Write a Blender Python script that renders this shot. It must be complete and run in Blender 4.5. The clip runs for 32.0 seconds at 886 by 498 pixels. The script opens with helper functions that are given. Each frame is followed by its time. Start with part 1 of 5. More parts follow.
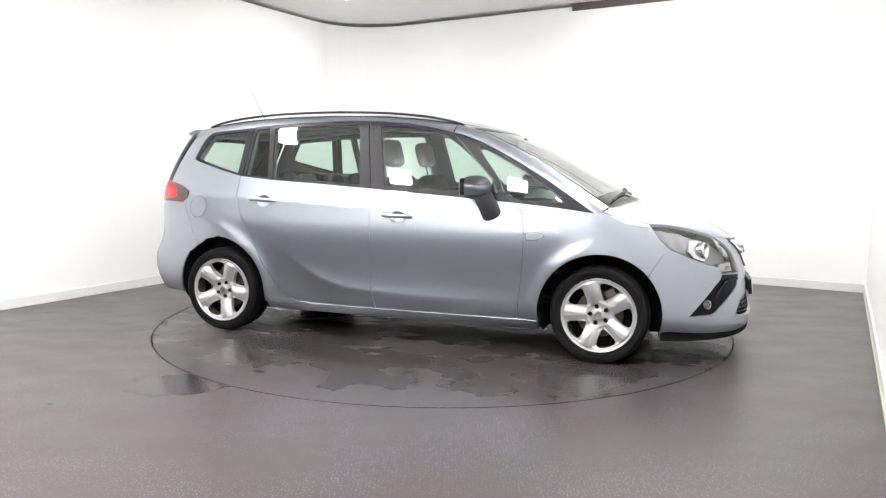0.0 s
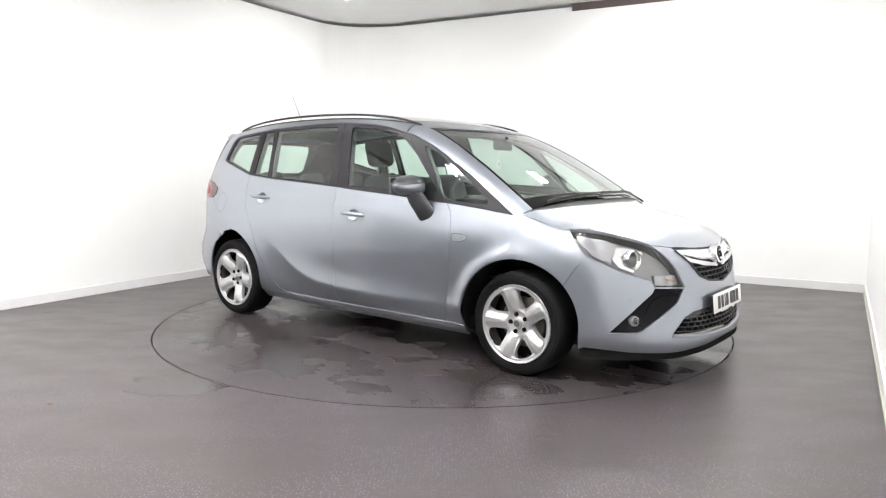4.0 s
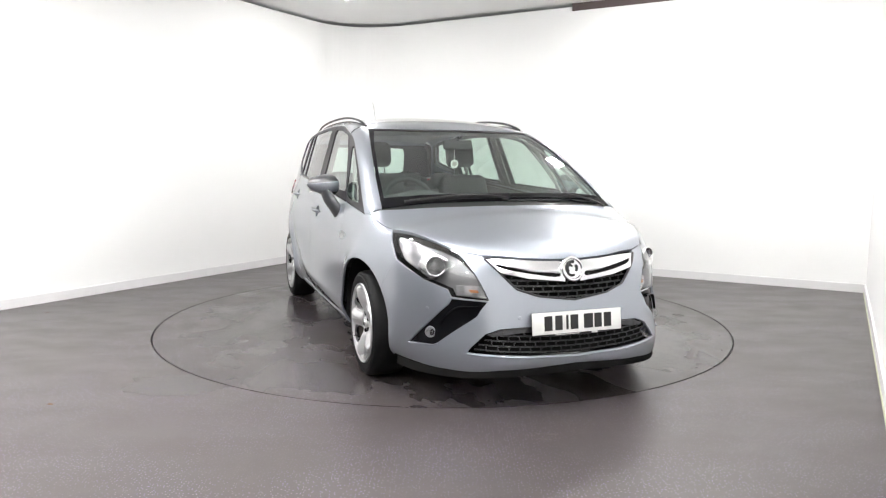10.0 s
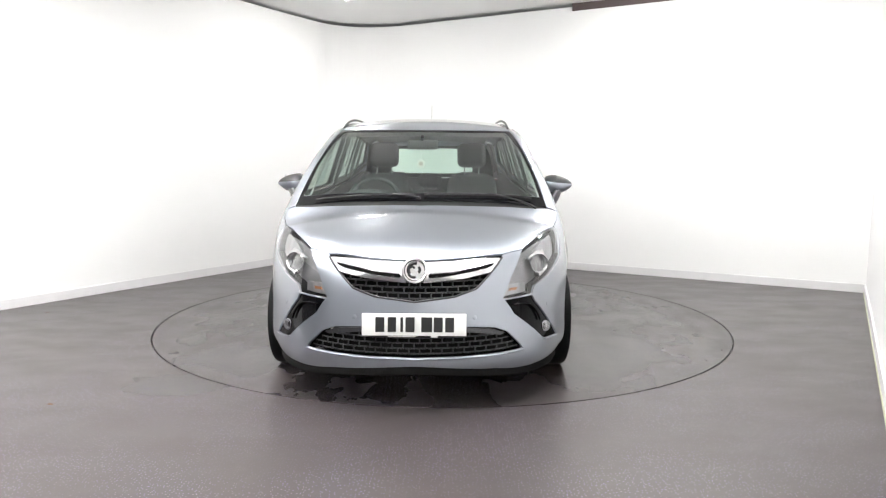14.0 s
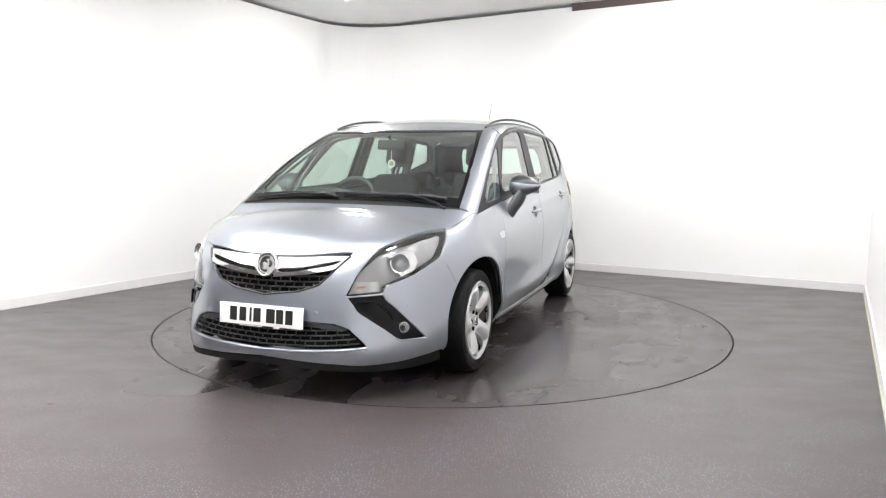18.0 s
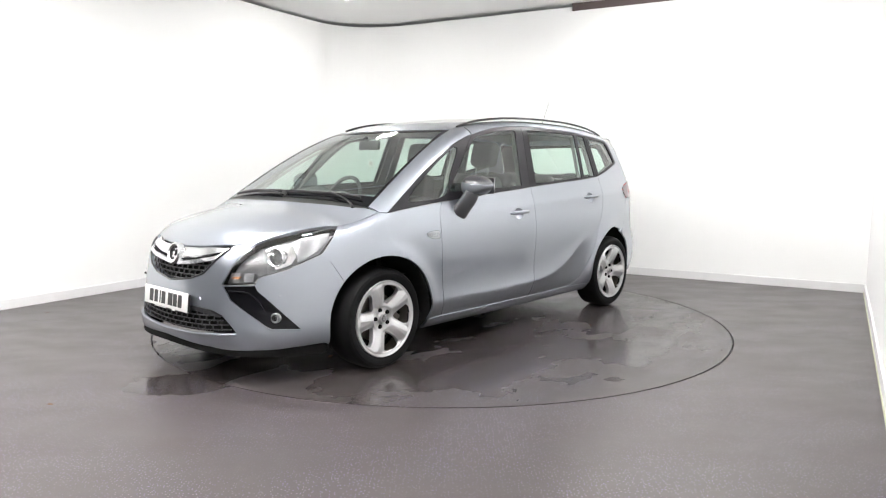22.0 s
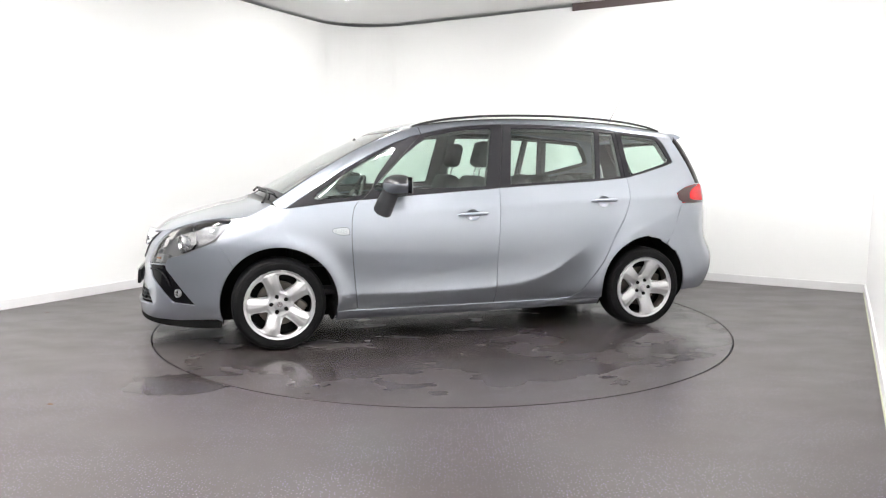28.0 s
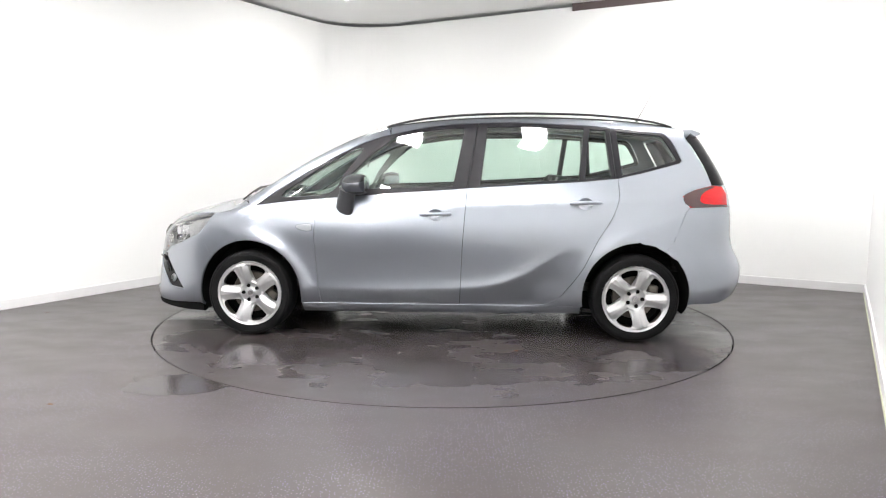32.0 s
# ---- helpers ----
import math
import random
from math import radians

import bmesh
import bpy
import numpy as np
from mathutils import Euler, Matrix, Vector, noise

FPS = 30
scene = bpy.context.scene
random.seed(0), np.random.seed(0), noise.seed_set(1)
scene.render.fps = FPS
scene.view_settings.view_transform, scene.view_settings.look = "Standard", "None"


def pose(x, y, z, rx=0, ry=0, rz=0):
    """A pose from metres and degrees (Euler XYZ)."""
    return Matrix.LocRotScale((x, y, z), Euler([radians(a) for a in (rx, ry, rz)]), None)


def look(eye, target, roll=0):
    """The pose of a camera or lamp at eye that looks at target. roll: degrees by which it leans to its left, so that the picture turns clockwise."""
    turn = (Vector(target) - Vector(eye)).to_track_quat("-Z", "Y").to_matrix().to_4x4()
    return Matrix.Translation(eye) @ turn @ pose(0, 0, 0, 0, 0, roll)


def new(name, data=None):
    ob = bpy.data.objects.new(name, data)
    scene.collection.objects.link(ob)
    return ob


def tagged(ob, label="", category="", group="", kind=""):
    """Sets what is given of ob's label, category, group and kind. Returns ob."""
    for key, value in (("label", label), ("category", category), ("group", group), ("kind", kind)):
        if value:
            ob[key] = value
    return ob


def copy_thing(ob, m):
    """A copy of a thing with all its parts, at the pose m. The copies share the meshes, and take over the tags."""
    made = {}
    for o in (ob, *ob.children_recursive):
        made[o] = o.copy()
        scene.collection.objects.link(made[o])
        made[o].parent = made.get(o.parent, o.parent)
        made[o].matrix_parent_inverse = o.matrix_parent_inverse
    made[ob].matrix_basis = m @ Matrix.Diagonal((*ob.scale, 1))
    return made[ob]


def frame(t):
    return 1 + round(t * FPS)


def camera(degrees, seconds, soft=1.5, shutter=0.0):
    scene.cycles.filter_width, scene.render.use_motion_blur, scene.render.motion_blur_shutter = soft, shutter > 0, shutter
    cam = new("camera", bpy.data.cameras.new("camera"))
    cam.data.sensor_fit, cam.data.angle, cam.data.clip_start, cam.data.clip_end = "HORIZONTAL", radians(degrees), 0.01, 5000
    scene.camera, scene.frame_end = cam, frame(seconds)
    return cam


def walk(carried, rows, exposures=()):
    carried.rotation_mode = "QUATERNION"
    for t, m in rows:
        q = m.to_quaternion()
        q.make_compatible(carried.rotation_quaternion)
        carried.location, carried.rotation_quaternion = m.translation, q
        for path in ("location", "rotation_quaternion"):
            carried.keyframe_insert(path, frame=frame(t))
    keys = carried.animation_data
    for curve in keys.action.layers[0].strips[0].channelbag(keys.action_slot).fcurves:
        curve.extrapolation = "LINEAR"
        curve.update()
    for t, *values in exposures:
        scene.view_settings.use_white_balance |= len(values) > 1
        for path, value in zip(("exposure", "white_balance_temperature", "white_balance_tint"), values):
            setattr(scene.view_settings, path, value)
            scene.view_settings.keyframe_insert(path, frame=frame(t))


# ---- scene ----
CENTRE_OFFSET = (-.0238, -.1305)          # the car's middle on the turntable
TABLE_R = 2.235


def turn(t):
    """The turntable's angle in degrees at t seconds."""
    return math.degrees(-1.75868 - .0915516 * (t - 16) + .0227 * ((t - 16) / 16) ** 3)


cam = camera(64.12, 32.0, soft=1.2)
EYE = look((0, -5.751, 1.234), (0, -5.751 + 9.933, 1.234 - 1.158), .34)
walk(cam, [(0.0, EYE), (32.0, EYE)])

# ---- light ----
world = bpy.data.worlds.new("world")
scene.world = world
world.use_nodes = True
world.node_tree.nodes["Background"].inputs[0].default_value = (1, 1, 1, 1)
world.node_tree.nodes["Background"].inputs[1].default_value = .02
scene.view_settings.exposure = 0.0
LIGHT_POWER = 146.0


# ---- materials ----
def material(name, color=(.5, .5, .5), rough=.5, metal=0.0, coat=0.0, emit=None, strength=0.0, noise_scale=0, noise_amount=0.0, bump=0.0, bump_scale=200, spec=.5):
    m = bpy.data.materials.new(name)
    m.use_nodes = True
    nt = m.node_tree
    b = nt.nodes["Principled BSDF"]
    b.inputs["Base Color"].default_value = (*color, 1)
    b.inputs["Roughness"].default_value = rough
    b.inputs["Metallic"].default_value = metal
    b.inputs["Coat Weight"].default_value = coat
    b.inputs["Coat Roughness"].default_value = .03
    b.inputs["Specular IOR Level"].default_value = spec
    if emit:
        b.inputs["Emission Color"].default_value = (*emit, 1)
        b.inputs["Emission Strength"].default_value = strength
    co = nt.nodes.new("ShaderNodeTexCoord")
    if noise_scale:
        n = nt.nodes.new("ShaderNodeTexNoise")
        n.inputs["Scale"].default_value, n.inputs["Detail"].default_value = noise_scale, 6
        nt.links.new(co.outputs["Object"], n.inputs["Vector"])
        r = nt.nodes.new("ShaderNodeMapRange")
        r.inputs["To Min"].default_value, r.inputs["To Max"].default_value = 1 - noise_amount, 1 + noise_amount
        nt.links.new(n.outputs["Fac"], r.inputs["Value"])
        mx = nt.nodes.new("ShaderNodeMix")
        mx.data_type, mx.blend_type = "RGBA", "MULTIPLY"
        mx.inputs["Factor"].default_value = 1
        mx.inputs["A"].default_value = (*color, 1)
        nt.links.new(r.outputs["Result"], mx.inputs["B"])
        nt.links.new(mx.outputs["Result"], b.inputs["Base Color"])
        r2 = nt.nodes.new("ShaderNodeMapRange")
        r2.inputs["To Min"].default_value, r2.inputs["To Max"].default_value = max(0, rough - .3 * noise_amount), min(1, rough + .3 * noise_amount)
        nt.links.new(n.outputs["Fac"], r2.inputs["Value"])
        nt.links.new(r2.outputs["Result"], b.inputs["Roughness"])
    if bump:
        n = nt.nodes.new("ShaderNodeTexNoise")
        n.inputs["Scale"].default_value, n.inputs["Detail"].default_value = bump_scale, 4
        nt.links.new(co.outputs["Object"], n.inputs["Vector"])
        bp = nt.nodes.new("ShaderNodeBump")
        bp.inputs["Strength"].default_value, bp.inputs["Distance"].default_value = bump, .002
        nt.links.new(n.outputs["Fac"], bp.inputs["Height"])
        nt.links.new(bp.outputs["Normal"], b.inputs["Normal"])
    return m


def paint_material():
    """Silver-blue metallic lacquer: fine flakes under a clear coat."""
    m = material("silver_paint", (.312, .335, .380), .39, .95, 1.0)
    nt = m.node_tree
    b = nt.nodes["Principled BSDF"]
    b.inputs["Coat IOR"].default_value = 1.75
    co = nt.nodes["Texture Coordinate"]
    v = nt.nodes.new("ShaderNodeTexVoronoi")
    v.inputs["Scale"].default_value = 900
    nt.links.new(co.outputs["Object"], v.inputs["Vector"])
    r = nt.nodes.new("ShaderNodeMapRange")
    r.inputs["To Min"].default_value, r.inputs["To Max"].default_value = .35, .43
    nt.links.new(v.outputs["Color"], r.inputs["Value"])
    nt.links.new(r.outputs["Result"], b.inputs["Roughness"])
    n = nt.nodes.new("ShaderNodeTexNoise")
    n.inputs["Scale"].default_value, n.inputs["Detail"].default_value = 1.3, 5
    nt.links.new(co.outputs["Object"], n.inputs["Vector"])
    r2 = nt.nodes.new("ShaderNodeMapRange")
    r2.inputs["To Min"].default_value, r2.inputs["To Max"].default_value = .02, .045
    nt.links.new(n.outputs["Fac"], r2.inputs["Value"])
    nt.links.new(r2.outputs["Result"], b.inputs["Coat Roughness"])
    return m


def glass_material(name, tint, gloss=1.0):
    m = bpy.data.materials.new(name)
    m.use_nodes = True
    nt = m.node_tree
    nt.nodes.remove(nt.nodes["Principled BSDF"])
    out = nt.nodes["Material Output"]
    tr, gl, mix, lw, pw, ma = [nt.nodes.new("ShaderNode" + k) for k in ("BsdfTransparent", "BsdfGlossy", "MixShader", "LayerWeight", "Math", "Math")]
    tr.inputs["Color"].default_value = (*tint, 1)
    gl.inputs["Roughness"].default_value = .015
    gl.inputs["Color"].default_value = (gloss, gloss, gloss, 1)
    lw.inputs["Blend"].default_value = .5
    pw.operation, ma.operation = "POWER", "MULTIPLY_ADD"
    pw.inputs[1].default_value, ma.inputs[1].default_value, ma.inputs[2].default_value = 3.6, .85, .075
    nt.links.new(lw.outputs["Facing"], pw.inputs[0])
    nt.links.new(pw.outputs[0], ma.inputs[0])
    nt.links.new(ma.outputs[0], mix.inputs[0])
    nt.links.new(tr.outputs[0], mix.inputs[1])
    nt.links.new(gl.outputs[0], mix.inputs[2])
    nt.links.new(mix.outputs[0], out.inputs[0])
    return m


PAINT = paint_material()
GLASS = glass_material("tinted_glass", (.76, .885, .82))
CLEAR = glass_material("clear_lens", (.93, .93, .93))
WINDOW_TRIM = material("window_trim", (.013, .012, .015), .42, noise_scale=30, noise_amount=.1, spec=.2)
ARM_GREY = material("mirror_arm_grey", (.085, .087, .095), .34, .6, .5)
SCREEN_DARK = material("screen_dark", (.10, .10, .105), .7, noise_scale=3, noise_amount=.1)
CAP_GREY = material("mirror_cap_grey", (.028, .028, .032), .3, .2, .25)
BLACK_TRIM = material("black_trim", (.013, .013, .014), .38, noise_scale=40, noise_amount=.2, spec=.3)
SATIN_TRIM = material("satin_grey_trim", (.045, .045, .05), .32, .4, .4)
GLOSS_BLACK = material("gloss_black", (.004, .004, .005), .07, spec=.12)
RUBBER = material("rubber", (.0065, .0065, .007), .6, noise_scale=30, noise_amount=.35, bump=.2, bump_scale=300, spec=.1)
GRILLE = material("grille_plastic", (.030, .030, .032), .3, noise_scale=40, noise_amount=.2, spec=.35)
UNDER = material("underseal", (.008, .008, .008), .9, noise_scale=12, noise_amount=.4, spec=.1)
CHROME = material("chrome", (.74, .74, .75), .19, 1, noise_scale=8, noise_amount=.05)
ALLOY = material("alloy_paint", (.52, .52, .53), .36, .65, .25, noise_scale=6, noise_amount=.08)
STEEL = material("brake_steel", (.13, .115, .10), .5, .7, noise_scale=60, noise_amount=.3)
FABRIC = material("seat_fabric", (.035, .035, .037), .9, noise_scale=90, noise_amount=.35, bump=.5, bump_scale=500)
PLASTIC = material("dash_plastic", (.045, .046, .049), .55, noise_scale=50, noise_amount=.15, bump=.4, bump_scale=600)
DARK_LINING = material("dark_lining", (.10, .10, .10), .85, noise_scale=60, noise_amount=.1)
LINING = material("grey_lining", (.30, .30, .29), .85, noise_scale=60, noise_amount=.08)
WHITE_PLATE = material("plate_white", (.82, .82, .80), .4, noise_scale=20, noise_amount=.03)
BAR_BLACK = material("plate_black", (.01, .01, .01), .4)
RED_LENS = material("red_lens", (.46, .006, .010), .2, 0, .25, noise_scale=60, noise_amount=.2, spec=.3)
DARK_RED = material("dark_red_lens", (.035, .002, .004), .1, 0, 1)
AMBER = material("amber_lens", (.42, .20, .10), .25, 0, .6)
REFLECTOR = material("lamp_reflector", (.36, .36, .375), .38, 1, noise_scale=30, noise_amount=.15)
BEZEL = material("lamp_bezel", (.26, .26, .27), .3, .5, .3)
WALL_WHITE = material("wall_white", (.94, .94, .935), .6, noise_scale=1.2, noise_amount=.02, bump=.05, bump_scale=60)
SKIRT_WHITE = material("skirting_white", (.80, .79, .80), .45, noise_scale=9, noise_amount=.04)
CEILING_GREY = material("ceiling_paint", (.92, .92, .915), .8, noise_scale=2, noise_amount=.03)
SEALANT = material("sealant", (.50, .51, .36), .5, noise_scale=9, noise_amount=.25)
SLOT_DARK = material("slot_dark", (.12, .09, .09), .8)
LIGHT_PANEL = material("light_panel", (.9, .9, .9), .5, emit=(1, .99, .97), strength=LIGHT_POWER)


def floor_material(name, wet, origin, patch, tone, puddle=None, drip=None):
    """Dark safety vinyl with glitter, drying water and dirt."""
    m = bpy.data.materials.new(name)
    m.use_nodes = True
    nt = m.node_tree
    b = nt.nodes["Principled BSDF"]
    co = nt.nodes.new("ShaderNodeTexCoord")

    def tex(scale, detail, offset=(0, 0, 0), stretch=(1, 1, 1), distortion=0.0):
        mp = nt.nodes.new("ShaderNodeMapping")
        mp.inputs["Location"].default_value, mp.inputs["Scale"].default_value = offset, stretch
        nt.links.new(co.outputs["Object"], mp.inputs["Vector"])
        n = nt.nodes.new("ShaderNodeTexNoise")
        n.inputs["Scale"].default_value, n.inputs["Detail"].default_value, n.inputs["Distortion"].default_value = scale, detail, distortion
        nt.links.new(mp.outputs["Vector"], n.inputs["Vector"])
        return n.outputs["Fac"]

    def ramp(v, a, bb, lo=0.0, hi=1.0):
        r = nt.nodes.new("ShaderNodeMapRange")
        r.interpolation_type = "SMOOTHSTEP"
        for k, x in zip(("From Min", "From Max", "To Min", "To Max"), (a, bb, lo, hi)):
            r.inputs[k].default_value = x
        nt.links.new(v, r.inputs["Value"])
        return r.outputs["Result"]

    def mixc(f, a, bb, blend="MIX"):
        x = nt.nodes.new("ShaderNodeMix")
        x.data_type, x.blend_type = "RGBA", blend
        for k, v in (("Factor", f), ("A", a), ("B", bb)):
            if isinstance(v, tuple):
                x.inputs[k].default_value = (*v, 1)
            elif isinstance(v, (int, float)):
                x.inputs[k].default_value = v
            else:
                nt.links.new(v, x.inputs[k])
        return x.outputs["Result"]

    def calc(op, a, bb):
        x = nt.nodes.new("ShaderNodeMath")
        x.operation = op
        for k, v in enumerate((a, bb)):
            if isinstance(v, (int, float)):
                x.inputs[k].default_value = v
            else:
                nt.links.new(v, x.inputs[k])
        return x.outputs[0]

    big = tex(.55, 9, origin, (1, 1.5, 1), .1)
    mid = tex(1.1, 9, (origin[1], origin[0], 0), (1, 1.7, 1), .2)
    soft_water = ramp(big, .36 - wet, .72 - wet)
    spots = ramp(mid, .36 - wet * .5, .72 - wet * .5)
    water = calc("MAXIMUM", calc("MULTIPLY", soft_water, .6 * patch), calc("MULTIPLY", spots, patch))
    if drip:          # wet where the car has dripped, dry towards the rim
        mp = nt.nodes.new("ShaderNodeMapping")
        mp.vector_type = "TEXTURE"
        mp.inputs["Scale"].default_value = (*drip, 1)
        nt.links.new(co.outputs["Object"], mp.inputs["Vector"])
        g = nt.nodes.new("ShaderNodeTexGradient")
        g.gradient_type = "SPHERICAL"
        nt.links.new(mp.outputs["Vector"], g.inputs["Vector"])
        water = calc("MULTIPLY", water, ramp(calc("ADD", g.outputs["Fac"], calc("MULTIPLY", calc("SUBTRACT", tex(2.2, 7, (2, 9, 0)), .5), .8)), .12, .42))
    if puddle:
        mp = nt.nodes.new("ShaderNodeMapping")
        mp.vector_type = "TEXTURE"
        mp.inputs["Location"].default_value, mp.inputs["Scale"].default_value = (*puddle[:2], 0), (puddle[2], puddle[3], 1)
        nt.links.new(co.outputs["Object"], mp.inputs["Vector"])
        g = nt.nodes.new("ShaderNodeTexGradient")
        g.gradient_type = "SPHERICAL"
        nt.links.new(mp.outputs["Vector"], g.inputs["Vector"])
        edge = calc("ADD", g.outputs["Fac"], calc("MULTIPLY", calc("SUBTRACT", tex(7, 4), .5), .9))
        water = calc("MAXIMUM", water, ramp(edge, .24, .40))
    dust = tex(2.3, 4, (3, 1, 0), (1, 2.0, 1))
    grime = tex(14, 8, (1, 4, 0))
    base = mixc(ramp(dust, .25, .78), (.029, .0261, .0268), (.037, .0333, .0333))
    base = mixc(calc("MULTIPLY", ramp(grime, .45, .8), .35), base, (.048, .0432, .042))
    base = mixc(calc("MULTIPLY", water, .75), base, (.021, .019, .018))
    vor = nt.nodes.new("ShaderNodeTexVoronoi")
    vor.voronoi_dimensions = "2D"
    vor.inputs["Scale"].default_value = 62
    nt.links.new(co.outputs["Object"], vor.inputs["Vector"])
    chip = calc("LESS_THAN", vor.outputs["Distance"], .15)
    sep = nt.nodes.new("ShaderNodeSeparateColor")
    nt.links.new(vor.outputs["Color"], sep.inputs["Color"])
    some = calc("GREATER_THAN", sep.outputs[0], .40)
    chip = calc("MULTIPLY", calc("MULTIPLY", chip, some), ramp(tex(1.7, 4, (7, 3, 0)), .34, .60, .15, 1.0))
    chipc = mixc(sep.outputs[1], (.12, .108, .25), (.17, .165, .17))
    base = mixc(calc("MULTIPLY", chip, 1.0), base, chipc)
    base = mixc(1.0, base, tuple(tone * c for c in (1.07, 1.0, .985)), "MULTIPLY")
    nt.links.new(base, b.inputs["Base Color"])
    rough = ramp(dust, .25, .8, .30, .40)
    rr = nt.nodes.new("ShaderNodeMix")
    nt.links.new(water, rr.inputs["Factor"])
    nt.links.new(rough, rr.inputs["A"])
    rr.inputs["B"].default_value = .11
    b.inputs["Specular IOR Level"].default_value = .36
    nt.links.new(rr.outputs["Result"], b.inputs["Roughness"])
    fine = tex(220, 3)
    bp = nt.nodes.new("ShaderNodeBump")
    bp.inputs["Strength"].default_value, bp.inputs["Distance"].default_value = .12, .001
    nt.links.new(fine, bp.inputs["Height"])
    nt.links.new(bp.outputs["Normal"], b.inputs["Normal"])
    return m


FLOOR = floor_material("safety_floor", -.05, (0, 0, 0), .0, 1.42, (-1.50, -1.87, .42, .30))
TABLE_TOP = floor_material("turntable_floor", .05, (5, 2, 0), .95, 1.25, drip=(3.3, 2.5))


# ---- mesh helpers ----
def mesh_of(name, verts, faces, mat, smooth_shade=True):
    me = bpy.data.meshes.new(name)
    me.from_pydata([tuple(map(float, v)) for v in verts], [], [tuple(map(int, f)) for f in faces])
    me.materials.append(mat)
    if smooth_shade:
        me.polygons.foreach_set("use_smooth", [True] * len(me.polygons))
    me.update()
    return me


def part(name, me, parent, label=""):
    """Links a mesh as one object under a thing or a part, in the thing's own space."""
    ob = new(name, me)
    ob.parent = parent
    if label:
        ob["label"] = label
    return ob


def from_bm(name, bm, mat, angle=40):
    me = bpy.data.meshes.new(name)
    bmesh.ops.recalc_face_normals(bm, faces=bm.faces)
    bm.to_mesh(me)
    bm.free()
    me.materials.append(mat)
    me.polygons.foreach_set("use_smooth", [True] * len(me.polygons))
    me.set_sharp_from_angle(angle=radians(angle))
    return me


def rounded_box(size, at=(0, 0, 0), r=.02, seg=3, m=None):
    bm = bmesh.new()
    bmesh.ops.create_cube(bm, size=1)
    bmesh.ops.scale(bm, vec=size, verts=bm.verts)
    if r:
        bmesh.ops.bevel(bm, geom=bm.edges[:], offset=r, segments=seg, profile=.5, affect="EDGES")
    bmesh.ops.transform(bm, matrix=Matrix.Translation(at) @ (m or Matrix()), verts=bm.verts)
    return bm


def box_mesh(name, size, at, mat, r=.02, seg=3, m=None):
    return from_bm(name, rounded_box(size, at, r, seg, m), mat)


def cylinder(r1, r2, depth, at, axis="y", seg=32, bevel=.0):
    bm = bmesh.new()
    bmesh.ops.create_cone(bm, cap_ends=True, segments=seg, radius1=r1, radius2=r2, depth=depth)
    if bevel:
        bmesh.ops.bevel(bm, geom=[e for e in bm.edges if len(e.link_faces) == 2 and e.calc_face_angle() > .6], offset=bevel, segments=2, affect="EDGES")
    rot = {"z": Matrix(), "y": Matrix.Rotation(radians(-90), 4, "X"), "x": Matrix.Rotation(radians(90), 4, "Y")}[axis]
    bmesh.ops.transform(bm, matrix=Matrix.Translation(at) @ rot, verts=bm.verts)
    return bm


def tube(name, pts, r, mat, seg=8, flat=1.0, up=(0, 0, 1), caps=True):
    """A round or flattened bar along points; r may be a list."""
    pts = np.array(pts, float)
    n = len(pts)
    rs = np.full(n, r) if np.isscalar(r) else np.array(r)
    tan = np.gradient(pts, axis=0)
    tan /= np.linalg.norm(tan, axis=1, keepdims=True)
    side = np.cross(tan, np.array(up, float))
    side /= np.maximum(np.linalg.norm(side, axis=1, keepdims=True), 1e-6)
    upv = np.cross(side, tan)
    verts, faces = [], []
    for i in range(n):
        for k in range(seg):
            a = 2 * math.pi * (k + .5) / seg
            verts.append(pts[i] + side[i] * math.cos(a) * rs[i] + upv[i] * math.sin(a) * rs[i] * flat)
    for i in range(n - 1):
        for k in range(seg):
            a, b = i * seg + k, i * seg + (k + 1) % seg
            faces.append((a, b, b + seg, a + seg))
    if caps:
        faces.append(tuple(range(seg))[::-1])
        faces.append(tuple(range((n - 1) * seg, n * seg)))
    me = mesh_of(name, verts, faces, mat)
    me.set_sharp_from_angle(angle=radians(50))
    return me


def lathe(name, profile, mat, seg=72, axis="y"):
    """Turns a closed profile of (radius, depth) round the y axis."""
    k = len(profile)
    verts, faces = [], []
    for i in range(seg):
        a = 2 * math.pi * i / seg
        for r, d in profile:
            verts.append((r * math.cos(a), d, r * math.sin(a)))
    for i in range(seg):
        for j in range(k):
            a, b = i * k + j, i * k + (j + 1) % k
            c, d = ((i + 1) % seg) * k + (j + 1) % k, ((i + 1) % seg) * k + j
            faces.append((a, b, c, d))
    me = mesh_of(name, verts, faces, mat)
    bm = bmesh.new()
    bm.from_mesh(me)
    bmesh.ops.recalc_face_normals(bm, faces=bm.faces)
    bm.to_mesh(me)
    bm.free()
    me.set_sharp_from_angle(angle=radians(35))
    return me


def mirrored(me):
    """The same mesh on the car's other side."""
    v = np.empty(3 * len(me.vertices), np.float32)
    me.vertices.foreach_get("co", v)
    v = v.reshape(-1, 3) * np.array((1, -1, 1))
    normal = [(c.vector.x, -c.vector.y, c.vector.z) for c in me.corner_normals]
    faces, turned = [], []
    for p in me.polygons:
        faces.append(tuple(p.vertices)[::-1])
        turned += normal[p.loop_start:p.loop_start + p.loop_total][::-1]
    m2 = mesh_of(me.name, v, faces, me.materials[0])
    m2.normals_split_custom_set(turned)
    return m2


